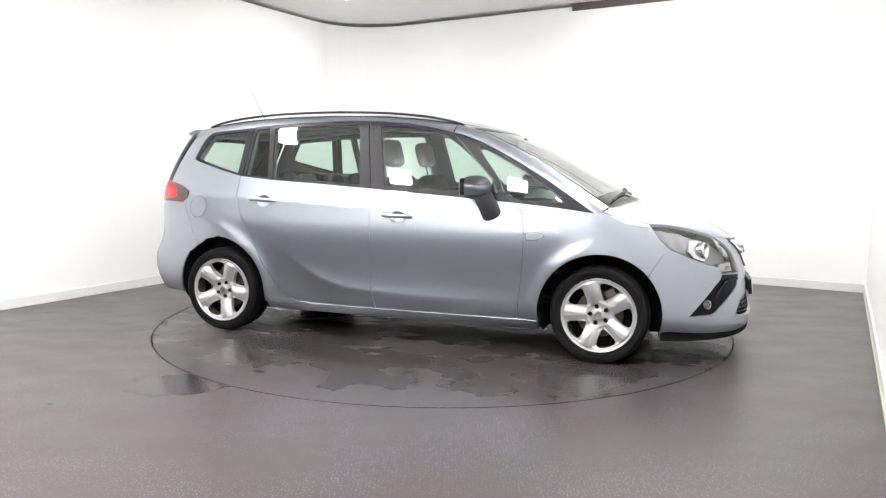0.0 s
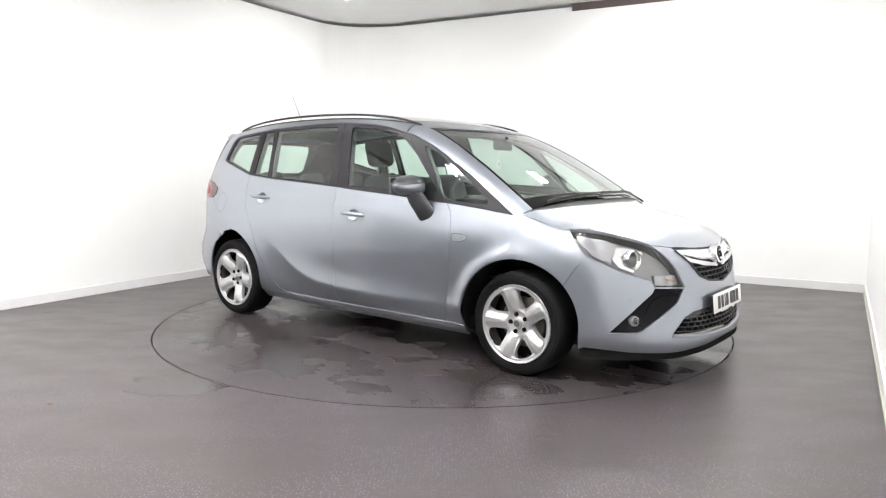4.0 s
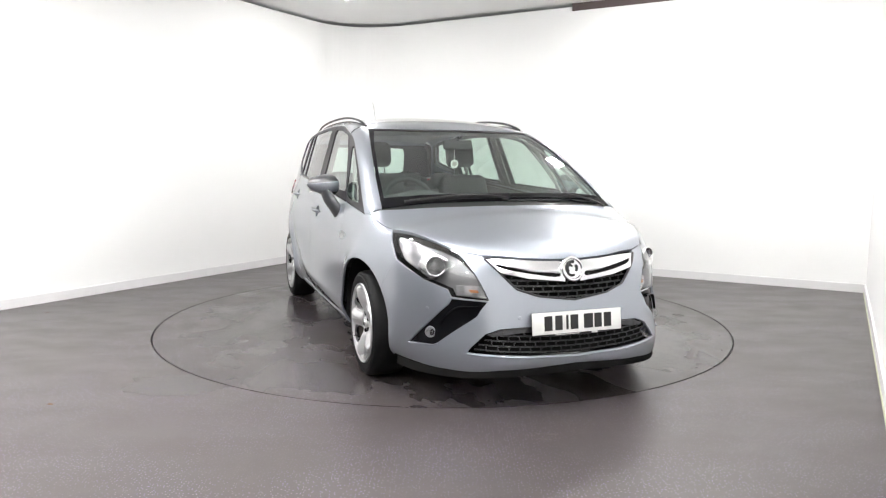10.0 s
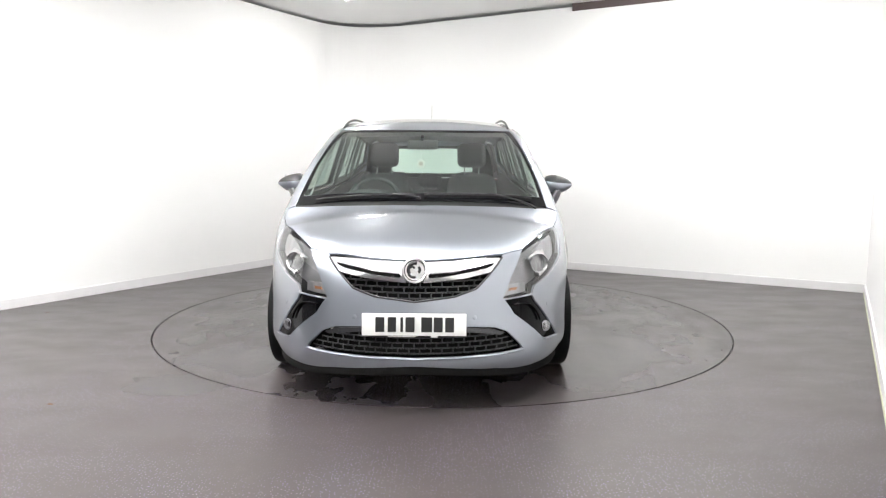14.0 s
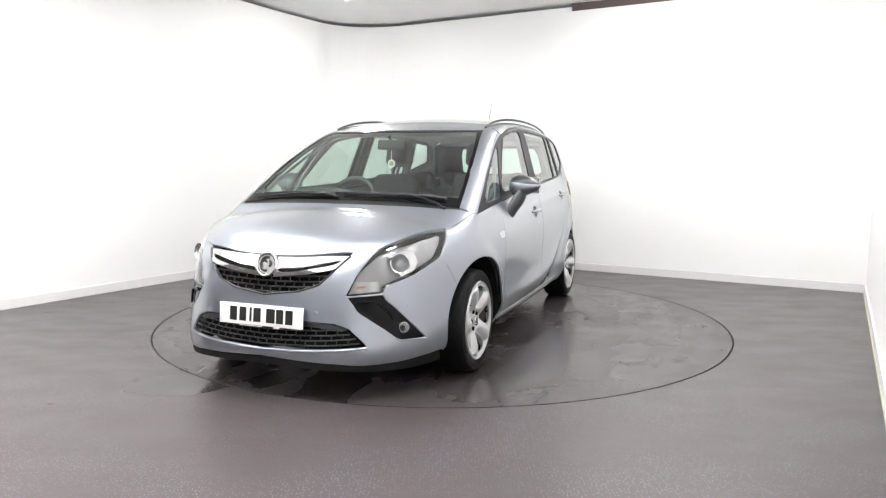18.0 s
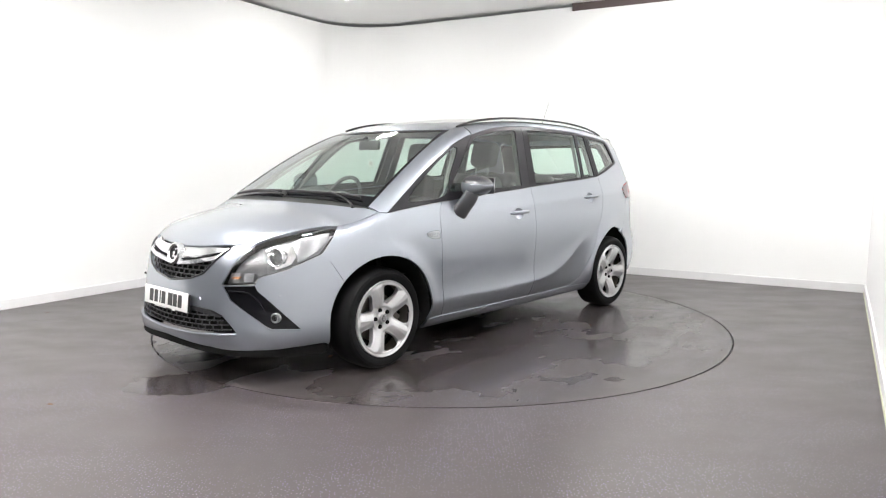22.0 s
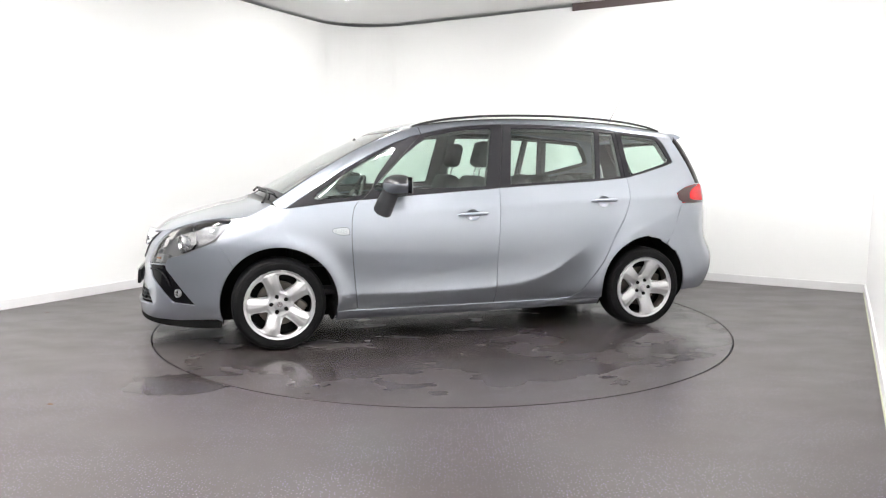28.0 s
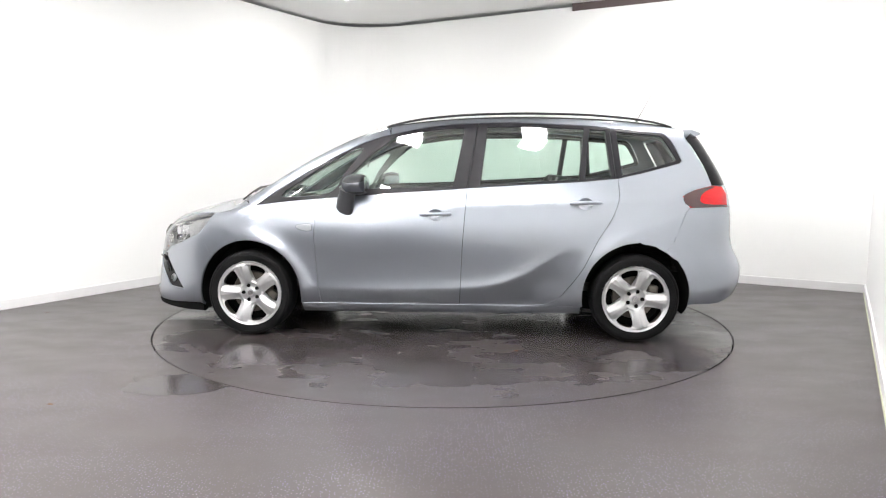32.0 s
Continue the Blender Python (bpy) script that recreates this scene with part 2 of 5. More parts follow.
def spline(xs, ys):
    """Natural cubic spline through (xs, ys), linear outside."""
    xs, ys = np.array(xs, float), np.array(ys, float)
    n, h = len(xs), np.diff(xs)
    A, b = np.eye(n), np.zeros(n)
    for i in range(1, n - 1):
        A[i, i - 1:i + 2] = h[i - 1], 2 * (h[i - 1] + h[i]), h[i]
        b[i] = 6 * ((ys[i + 1] - ys[i]) / h[i] - (ys[i] - ys[i - 1]) / h[i - 1])
    m = np.linalg.solve(A, b)

    c = np.linspace(xs[0], xs[-1], 1600)
    i = np.clip(np.searchsorted(xs, c) - 1, 0, n - 2)
    a, d, H = xs[i + 1] - c, c - xs[i], h[i]
    v = (m[i] * a ** 3 + m[i + 1] * d ** 3) / (6 * H) + (ys[i] / H - m[i] * H / 6) * a + (ys[i + 1] / H - m[i + 1] * H / 6) * d
    s0 = (ys[1] - ys[0]) / h[0] - h[0] * m[1] / 6
    s1 = (ys[-1] - ys[-2]) / h[-1] + h[-1] * m[-2] / 6
    c = np.concatenate([[xs[0] - 9], c, [xs[-1] + 9]])
    v = np.concatenate([[v[0] - 9 * s0], v, [v[-1] + 9 * s1]])
    return lambda x: np.interp(x, c, v)


def smooth(a, b, x):
    t = np.clip((x - a) / (b - a), 0, 1)
    return t * t * (3 - 2 * t)


# the car's skin: half width by height, its taper in plan, the middle line and the ends
HALF = spline([.12, .2, .3, .4, .55, .7, .82, .9, .98, 1.05, 1.12, 1.2, 1.28, 1.36, 1.44, 1.5, 1.6, 1.7],
              [.745, .842, .893, .902, .911, .919, .910, .891, .868, .847, .826, .802, .778, .753, .728, .709, .64, .52])
TAPER = spline([-2.4, -2.0, -1.73, -1.4, -1.0, 0, .8, 1.2, 1.5, 1.7, 2.0, 2.4],
               [.2, .10, .06, .022, .004, 0, 0, .006, .022, .042, .12, .34])
MIDDLE = spline([-2.1, -1.9, -1.6, -1.2, -.8, -.4, 0, .2, .45, .62, .85, 1.1, 1.3, 1.5, 1.6, 1.72, 1.85, 2.0, 2.1, 2.2, 2.3],
                [1.47, 1.52, 1.575, 1.618, 1.635, 1.635, 1.613, 1.59, 1.545, 1.488, 1.385, 1.255, 1.145, 1.035, .99, .965, .932, .888, .85, .80, .74])
CROWN = spline([-2, -.5, .3, .6, 1.2, 1.5, 1.8, 2.3], [.07, .06, .055, .05, .06, .075, .066, .085])
NOSE = spline([.1, .2, .27, .4, .55, .65, .72, .8, .9, 1.0], [2.22, 2.32, 2.335, 2.315, 2.292, 2.272, 2.25, 2.20, 2.12, 2.0])
NOSE_DROP = spline([0, .26, .47, .6, .69, .78, .86, .95], [0, .02, .075, .165, .27, .41, .61, 1.0])
TAIL = spline([.1, .25, .35, .45, .55, .65, .8, 1.0, 1.1, 1.3, 1.5, 1.6], [-2.06, -2.17, -2.235, -2.262, -2.25, -2.20, -2.175, -2.155, -2.125, -2.015, -1.885, -1.83])
TAIL_DROP = spline([0, .3, .5, .65, .75, .83, .9], [0, .01, .038, .10, .20, .38, .73])
CREASE = spline([-1.05, -.92, -.737, -.481, -.148, .3, .9], [.78, .682, .564, .43, .375, .36, .365])


SHOULDER = spline([-2.0, -1.7, -1.27, -.6, 0, .9], [1.03, 1.02, 1.004, .975, .945, .90])


def smax(a, b, k):
    h = np.maximum(k - np.abs(a - b), 0) / k
    return np.maximum(a, b) + h * h * k / 4


def half_width(x, z):
    w = HALF(z) - TAPER(x)
    amp = smooth(-1.03, -.45, x) * (1 - .45 * smooth(.2, .95, x)) * (1 - smooth(.95, 1.08, x))
    d = z - CREASE(np.clip(x, -1.05, .9))
    w = w + .020 * amp * np.where(d > 0, np.exp(-(np.hypot(d, .012) - .012) / .075), np.exp(-(d / .15) ** 2)) - .05 * amp * (1 - np.exp(-np.where(d < 0, np.hypot(d, .012) - .012, 0) / .2)) * smooth(.2, .27, z)
    edge = smooth(-2.05, -1.8, x) * (1 - smooth(-.3, .9, x))
    d = z - SHOULDER(np.clip(x, -2.0, .9))
    w = w + .0105 * edge * np.exp(-(np.hypot(d, .007) - .007) / .075)
    for cx, cz, r in ((1.385, .315, .383), (-1.385, .33, .38)):
        q = np.hypot(x - cx, z - cz) - r
        w = w + .028 * np.exp(-(np.maximum(q, -.05) / .065) ** 2) * smooth(.12, .36, z)
    return w


def skin(p):
    """Signed distance, roughly, of points to the car's skin: below zero inside."""
    x, y, z = p[..., 0], np.abs(p[..., 1]), p[..., 2]
    top = (z - MIDDLE(x) + CROWN(x) * (y / .7) ** 2.2) * .88
    side = (y - half_width(x, z)) * .95
    fore = (x - NOSE(z) + NOSE_DROP(y)) * .8
    aft = (TAIL(z) - x + TAIL_DROP(y)) * .8
    f = smax(top, side, .085)
    f = smax(f, fore, .06)
    return smax(f, aft, .06)


def normals(p):
    e, g = 1e-3, np.zeros_like(p)
    for i in range(3):
        d = np.zeros(3)
        d[i] = e
        g[..., i] = skin(p + d) - skin(p - d)
    return g / np.maximum(np.linalg.norm(g, axis=-1, keepdims=True), 1e-9)


def march(o, d, far=3.0):
    """Where rays from o along d first meet the skin."""
    t = np.zeros(o.shape[:-1])
    for _ in range(90):
        s = skin(o + d * t[..., None])
        t = np.minimum(t + np.clip(s, -.05, .5) * .7, far)
        if np.all((np.abs(s) < 2e-6) | (t >= far)):
            break
    return o + d * t[..., None]

# ---- the skin cut into panels ----
def catmull(pts, n=8, closed=False):
    pts = np.array(pts, float)
    P = np.vstack([pts[-1:], pts, pts[:2]]) if closed else np.vstack([2 * pts[:1] - pts[1:2], pts, 2 * pts[-1:] - pts[-2:-1]])
    out = []
    for i in range(1, len(P) - 2):
        for t in np.arange(n) / n:
            a, b, c, d = P[i - 1:i + 3]
            out.append(.5 * (2 * b + (c - a) * t + (2 * a - 5 * b + 4 * c - d) * t * t + (3 * b - a - 3 * c + d) * t ** 3))
    return np.array(out if closed else out + [pts[-1]])


def dense(pts, step, closed=False):
    pts = np.array(pts, float)
    Q = np.vstack([pts, pts[:1]]) if closed else pts
    out = []
    for a, b in zip(Q[:-1], Q[1:]):
        k = max(1, int(np.linalg.norm(b - a) / step))
        out += [a + (b - a) * i / k for i in range(k)]
    return np.array(out if closed else out + [pts[-1]])


def on_side(pts, s=1):
    """Points (x, z) brought onto the car's flank."""
    p = np.array(pts, float)
    o = np.stack([p[:, 0], np.full(len(p), 1.5 * s), p[:, 1]], 1)
    return march(o, np.tile((0, -1.0 * s, 0), (len(p), 1)))


def on_top(pts):
    p = np.array(pts, float)
    o = np.stack([p[:, 0], p[:, 1], np.full(len(p), 2.2)], 1)
    return march(o, np.tile((0, 0, -1.0), (len(p), 1)))


AXIS_X = 1.2


def to_round(p):
    p = np.array(p, float)
    return np.stack([np.arctan2(p[:, 1], p[:, 0] - AXIS_X), p[:, 2]], 1)


def on_round(pts):
    p = np.array(pts, float)
    d = np.stack([np.cos(p[:, 0]), np.sin(p[:, 0]), 0 * p[:, 0]], 1)
    return march(np.array([AXIS_X, 0, 0]) + d * 2.2 + np.array([0, 0, 1]) * p[:, 1:2], -d)


def frame_of(d):
    d = np.array(d, float) / np.linalg.norm(d)
    u = np.array((1.0, 0, 0)) if abs(d[0]) < .9 else np.array((0, 1.0, 0))
    u = u - d * (u @ d)
    u /= np.linalg.norm(u)
    return d, u, np.cross(d, u)


def inside(q, poly):
    x, y = q[:, 0], q[:, 1]
    r = np.zeros(len(q), bool)
    a, b = poly, np.roll(poly, -1, 0)
    for (x0, y0), (x1, y1) in zip(a, b):
        if y0 != y1:
            r ^= ((y0 > y) != (y1 > y)) & (x < (x1 - x0) * (y - y0) / (y1 - y0) + x0)
    return r


def shrink(poly, g):
    a, b = np.roll(poly, 1, 0), np.roll(poly, -1, 0)
    t1, t2 = poly - a, b - poly
    t1 /= np.maximum(np.linalg.norm(t1, axis=1, keepdims=True), 1e-9)
    t2 /= np.maximum(np.linalg.norm(t2, axis=1, keepdims=True), 1e-9)
    n = np.stack([-(t1[:, 1] + t2[:, 1]), t1[:, 0] + t2[:, 0]], 1)
    n /= np.maximum(np.linalg.norm(n, axis=1, keepdims=True), .5)
    area = np.sum(poly[:, 0] * b[:, 1] - poly[:, 1] * b[:, 0])
    return poly + n * g * (1 if area > 0 else -1)


from mathutils.geometry import delaunay_2d_cdt


def fill(poly, step, holes=(), edge=.012, lines=()):
    """Triangles inside an outline, less the holes, with a grid of inner points."""
    loops = [dense(poly, edge, True)] + [dense(h, edge, True) for h in holes]
    pts = np.vstack(loops)
    lo, hi = loops[0].min(0), loops[0].max(0)
    gx, gy = np.meshgrid(np.arange(lo[0], hi[0], step), np.arange(lo[1], hi[1], step * .87))
    gx[1::2] += step / 2
    g = np.stack([gx.ravel(), gy.ravel()], 1)
    ok = inside(g, loops[0])
    for h in loops[1:]:
        ok &= ~inside(g, h)
    g = g[ok]
    if len(g):
        dmin = np.full(len(g), 9.0)
        for c in range(0, len(pts), 200):
            dmin = np.minimum(dmin, np.sqrt(((g[:, None] - pts[None, c:c + 200]) ** 2).sum(2)).min(1))
        g = g[dmin > step * .45]
    for ln in lines:
        l = dense(ln, .012)
        ok = inside(l, loops[0])
        for h in loops[1:]:
            ok &= ~inside(l, h)
        l = l[ok]
        if len(l) > 1:
            far = np.sqrt(((l[:, None] - pts[None]) ** 2).sum(2)).min(1) > .005
            l = l[far]
        if len(l) > 1 and len(g):
            near = np.sqrt(((g[:, None] - l[None]) ** 2).sum(2)).min(1)
            g = np.vstack([g[near > .008], l])
    edges, k = [], 0
    for l in loops:
        edges += [(k + i, k + (i + 1) % len(l)) for i in range(len(l))]
        k += len(l)
    allp = np.vstack([pts, g])
    v, _, f, *_ = delaunay_2d_cdt([Vector(p) for p in allp], edges, [], 0, 1e-6)
    v = np.array([tuple(p) for p in v])
    f = np.array([t for t in f if len(t) == 3])
    c = v[f].mean(1)
    ok = inside(c, loops[0])
    for h in loops[1:]:
        ok &= ~inside(c, h)
    f = f[ok]
    a, b, c = v[f[:, 0]], v[f[:, 1]], v[f[:, 2]]
    area = (b[:, 0] - a[:, 0]) * (c[:, 1] - a[:, 1]) - (b[:, 1] - a[:, 1]) * (c[:, 0] - a[:, 0])
    f[area < 0] = f[area < 0][:, ::-1]
    return v, f[np.abs(area) > 1e-9]


def sheet(name, v2, f, P, N, mat, thick):
    """A plate with its outer face at P, turned-in rims of that thickness, and the skin's own normals."""
    used = np.unique(f)
    remap = -np.ones(len(P), int)
    remap[used] = np.arange(len(used))
    P, N, f = P[used], N[used], remap[f]
    n = len(P)
    e = {}
    for t in f:
        for i in range(3):
            a, b = int(t[i]), int(t[(i + 1) % 3])
            e[(a, b)] = 1
    rim = [(a, b) for (a, b) in e if (b, a) not in e]
    ring = sorted({a for ab in rim for a in ab})
    low = {a: n + i for i, a in enumerate(ring)}
    V = np.vstack([P, P[ring] - N[ring] * thick])
    faces = [tuple(t) for t in f] + [(b, a, low[a], low[b]) for a, b in rim]
    me = mesh_of(name, V, faces, mat)
    ln = []
    for t in f:
        ln += [tuple(N[i]) for i in t]
    for a, b in rim:
        d = P[b] - P[a]
        q = np.cross(d, N[a])
        q = q / max(np.linalg.norm(q), 1e-9)
        s = (q + N[a] * .3)
        s = s / np.linalg.norm(s)
        ln += [tuple(s)] * 2 + [tuple(q)] * 2
    me.normals_split_custom_set(ln)
    return me


def snap(p):
    """Brings points near the skin onto it."""
    for _ in range(5):
        p = p - normals(p) * np.clip(skin(p), -.03, .03)[:, None]
    return p


def panel(name, pts3, mat, d=(0, 1, 0), step=.04, thick=.012, holes=(), gap=.0019, offset=0.0, shape=None, calm=False, lines=()):
    """A piece of the skin within an outline of 3D points; d is the way it is cut, 'round' about the nose's axis."""
    if isinstance(d, str):
        flat, lift = to_round, on_round
    else:
        dd, u, w = frame_of(d)

        def flat(p):
            p = np.array(p, float)
            return np.stack([p @ u, p @ w], 1)

        def lift(q):
            o = q[:, :1] * u + q[:, 1:2] * w + dd * 3.0
            return march(o, np.tile(-dd, (len(q), 1)), 6.0)
    poly = shrink(flat(snap(dense(pts3, .02, True))), gap)
    hs = [shrink(flat(snap(dense(h, .02, True))), -gap) for h in holes]
    v, f = fill(poly, step, hs, lines=[flat(l) for l in lines])
    P = lift(v)
    N = normals(P)
    if calm:          # blown glass: evenly curved from belt to roof
        N = normals(on_side(np.stack([P[:, 0], 1.3 + (P[:, 2] - 1.3) * .7], 1)))
    if len(f):
        a, b, c = P[f[:, 0]], P[f[:, 1]], P[f[:, 2]]
        g = np.cross(b - a, c - a)
        if np.sum(g * N[f[:, 0]]) < 0:
            f = f[:, ::-1]
    off = offset if shape is None else offset + shape(P)
    P = P + N * (off[:, None] if shape is not None else off)
    if shape is not None:
        g = np.cross(P[f[:, 1]] - P[f[:, 0]], P[f[:, 2]] - P[f[:, 0]])
        N = np.zeros_like(P)
        for i in range(3):
            np.add.at(N, f[:, i], g)
        N /= np.maximum(np.linalg.norm(N, axis=1, keepdims=True), 1e-12)
    return sheet(name, v, f, P, N, mat, thick)


def arc(cx, cz, r, a0, a1, n=24):
    return [(cx + r * math.cos(radians(a)), cz + r * math.sin(radians(a))) for a in np.linspace(a0, a1, n)]


def cat(*ps):
    return np.vstack([np.array(p, float) for p in ps])



# ---- the room ----
A_DIR, N_DIR = Vector((.4985, .8669, 0)), Vector((.8669, -.4985, 0))   # along the side walls, and across to the right wall
LEFT, RIGHT, BACK, REAR, HIGH = -3.34, 3.055, 3.20, -7.2, 3.09
FLARE = .12      # how far the right wall stands out at its rear end
DARK = -3.6      # from here towards the rear the left side is an unseen dark screen


def room(n, a, z=0.0):
    return N_DIR * n + A_DIR * a + Vector((0, 0, z))


def slab(name, pts, z0, z1, mat, label, kind="structure", category=""):
    """A flat prism over a plan outline of (n, a)."""
    k = len(pts)
    v = [room(n, a, z0) for n, a in pts] + [room(n, a, z1) for n, a in pts]
    f = [tuple(range(k))[::-1], tuple(range(k, 2 * k))] + [(i, (i + 1) % k, k + (i + 1) % k, k + i) for i in range(k)]
    me = mesh_of(name, v, f, mat, False)
    bm = bmesh.new()
    bm.from_mesh(me)
    bmesh.ops.recalc_face_normals(bm, faces=bm.faces)
    bm.to_mesh(me)
    bm.free()
    return tagged(new(name, me), label, category or name.split("_")[0], kind=kind)


def build_room():
    # the floor has a round opening for the turntable
    k = 128
    inner = [(TABLE_R * math.cos(2 * math.pi * i / k), TABLE_R * math.sin(2 * math.pi * i / k)) for i in range(k)]
    outer = []
    for x, y in inner:
        d = Vector((x, y, 0)).normalized()
        n, a = d.dot(N_DIR), d.dot(A_DIR)
        s = min((RIGHT if n > 0 else LEFT) / n if abs(n) > 1e-6 else 99, (BACK if a > 0 else REAR) / a if abs(a) > 1e-6 else 99)
        outer.append((d.x * s * 1.05, d.y * s * 1.05))
    for n, a in ((LEFT, BACK), (RIGHT, BACK), (LEFT, REAR), (RIGHT, REAR)):
        c = room(n * 1.06, a * 1.06)
        ang = math.atan2(c.y, c.x) % (2 * math.pi)
        outer[round(ang / (2 * math.pi) * k) % k] = (c.x, c.y)
    v = [(x, y, 0) for x, y in inner] + [(x, y, 0) for x, y in outer] + [(x, y, -.05) for x, y in inner]
    f = [(i, k + i, k + (i + 1) % k, (i + 1) % k) for i in range(k)] + [(i, (i + 1) % k, 2 * k + (i + 1) % k, 2 * k + i) for i in range(k)]
    floor = tagged(new("floor", mesh_of("floor", v, f, FLOOR, False)), "dark grey glittering safety vinyl floor, damp and scuffed", "floor", kind="structure")
    pit = mesh_of("floor_pit", [(x * 1.05, y * 1.05, -.06) for x, y in inner], [tuple(range(k))], UNDER, False)
    tagged(new("turntable_pit", pit), "black gap beneath the turntable's edge", "floor", kind="structure")
    # walls, with a coved corner between the left and the back one
    r = .75
    cov = [(LEFT + r - r * math.cos(radians(a)), BACK - r + r * math.sin(radians(a))) for a in np.linspace(0, 90, 17)]
    cov2 = [(LEFT + r - (r + .12) * math.cos(radians(a)), BACK - r + (r + .12) * math.sin(radians(a))) for a in np.linspace(0, 90, 17)]
    w = .12
    slab("wall_left", [(LEFT, .92), (LEFT, BACK - r), (LEFT - w, BACK - r), (LEFT - w, .92)], 0, HIGH + .02, WALL_WHITE, "plain white painted studio wall panel", category="wall")
    slab("wall_left_panel", [(LEFT, DARK), (LEFT, .92), (LEFT - w, .92), (LEFT - w, DARK)], 0, HIGH - .02, WALL_WHITE, "plain white painted studio wall panel", category="wall")
    slab("wall_corner", cov + cov2[::-1], 0, HIGH + .02, WALL_WHITE, "white curved corner panel between two studio walls", category="wall")
    slab("wall_back", [(LEFT + r, BACK), (-.12, BACK), (-.12, BACK + w), (LEFT + r, BACK + w)], 0, HIGH + .015, WALL_WHITE, "plain white painted studio back wall", category="wall")
    slab("wall_back_panel", [(-.12, BACK), (RIGHT, BACK), (RIGHT, BACK + w), (-.12, BACK + w)], 0, HIGH - .035, WALL_WHITE, "plain white painted studio back wall panel", category="wall")
    slab("wall_slot", [(-.12, BACK + .03), (RIGHT, BACK + .03), (RIGHT, BACK + w), (-.12, BACK + w)], HIGH - .035, HIGH + .06, SLOT_DARK, "dark brown gap between wall panel and ceiling", category="wall")
    slab("wall_slot_left", [(LEFT - .03, REAR), (LEFT - .03, .92), (LEFT - w, .92), (LEFT - w, REAR)], HIGH - .02, HIGH + .06, SLOT_DARK, "dark brown gap between wall panel and ceiling", category="wall")
    slab("wall_right", [(RIGHT, BACK + w), (RIGHT + w, BACK + w), (RIGHT + w + FLARE, REAR), (RIGHT + FLARE, REAR)], 0, HIGH, WALL_WHITE, "plain white studio wall beside the camera", category="wall")
    slab("wall_rear", [(LEFT - w, REAR), (RIGHT + .3, REAR), (RIGHT + .3, REAR - w), (LEFT - w, REAR - w)], 2.3, HIGH + .04, WALL_WHITE, "plain white studio wall above the rear entrance", category="wall")
    # out of view: dark screens added to darken what the car's flanks reflect
    slab("entrance_rear", [(LEFT - w, REAR), (RIGHT + .3, REAR), (RIGHT + .3, REAR - w), (LEFT - w, REAR - w)], 0, 2.3, SCREEN_DARK, "dark grey curtain across the studio's rear entrance", category="wall")
    for n, k, a in ((LEFT - w, "left", DARK),):
        slab("entrance_" + k, [(n, REAR), (n + w, REAR), (n + w, a), (n, a)], 0, 2.15, SCREEN_DARK, "dark grey curtain across the studio's vehicle entrance", category="wall")
        slab("wall_over_entrance_" + k, [(n, REAR), (n + w, REAR), (n + w, a), (n, a)], 2.15, HIGH + .04, WALL_WHITE, "white studio wall above the vehicle entrance", category="wall")
    slab("ceiling", [(LEFT - .4, REAR - .3), (RIGHT + .4, REAR - .3), (RIGHT + .4, BACK + .4), (LEFT - .4, BACK + .4)], HIGH + .06, HIGH + .16, CEILING_GREY, "flat pale grey painted ceiling")
    t = .016
    cs = [(LEFT + r - (r - t) * math.cos(radians(a)), BACK - r + (r - t) * math.sin(radians(a))) for a in np.linspace(0, 90, 17)]
    hs = .085
    slab("baseboard_left", [(LEFT + t, REAR), (LEFT + t, BACK - r), (LEFT, BACK - r), (LEFT, REAR)], 0, hs, SKIRT_WHITE, "white painted skirting board along the wall", category="baseboard")
    slab("baseboard_corner", cs + cov[::-1], 0, hs, SKIRT_WHITE, "white curved skirting board in the coved corner", category="baseboard")
    slab("baseboard_back", [(LEFT + r, BACK - t), (RIGHT, BACK - t), (RIGHT, BACK), (LEFT + r, BACK)], 0, hs, SKIRT_WHITE, "white painted skirting board along the wall", category="baseboard")
    slab("baseboard_right", [(RIGHT - t, BACK - t), (RIGHT, BACK - t), (RIGHT + FLARE, REAR), (RIGHT + FLARE - t, REAR)], 0, hs, SKIRT_WHITE, "white skirting board along the wall", category="baseboard")
    slab("sealant_strip", [(RIGHT - t - .007, BACK - t), (RIGHT - t, BACK - t), (RIGHT + FLARE - t, REAR), (RIGHT + FLARE - t - .007, REAR)], 0, .007, SEALANT, "yellow-green sealant line along the floor edge", category="trim")
    # light panels at the ceiling; back corner and rearmost ones added as wall fill
    zc = HIGH + .06
    first = None
    spots = [(-2.1, 1.5), (.9, 2.1), (2.1, 1.7), (-1.6, -1.6), (2.1, .2), (-1.8, -3.1), (-.8, -2.4), (.7, -2.4), (-.5, -3.8), (.9, -3.7), (1.9, -1.9)]
    spots += [(-1.8, -5.0), (.2, -5.1), (1.7, -4.9), (-.7, -6.3), (1.4, -6.4)]
    for n, a in spots:
        # most hang low, so that their tops also brighten the ceiling
        p = room(n, a, zc - (.03 if a > 1 else .24))
        if first is None:
            first = tagged(new("ceiling_light"), "small square glowing LED panel near the ceiling, some added as fill", "ceiling light", "ceiling light panels")
            fr = []
            for sx, sy, ox, oy in ((.28, .02, 0, .13), (.28, .02, 0, -.13), (.02, .24, .13, 0), (.02, .24, -.13, 0)):
                part("frame", box_mesh("frame", (sx, sy, .03), (ox, oy, .005), SKIRT_WHITE, .003, 1), first)
            for ox in (-.11, .11):
                part("hanger", from_bm("hanger", cylinder(.004, .004, .225, (ox, .13, .127), "z", 8), CHROME), first)
            part("diffuser", box_mesh("diffuser", (.24, .24, .05), (0, 0, 0), LIGHT_PANEL, .002, 1), first)
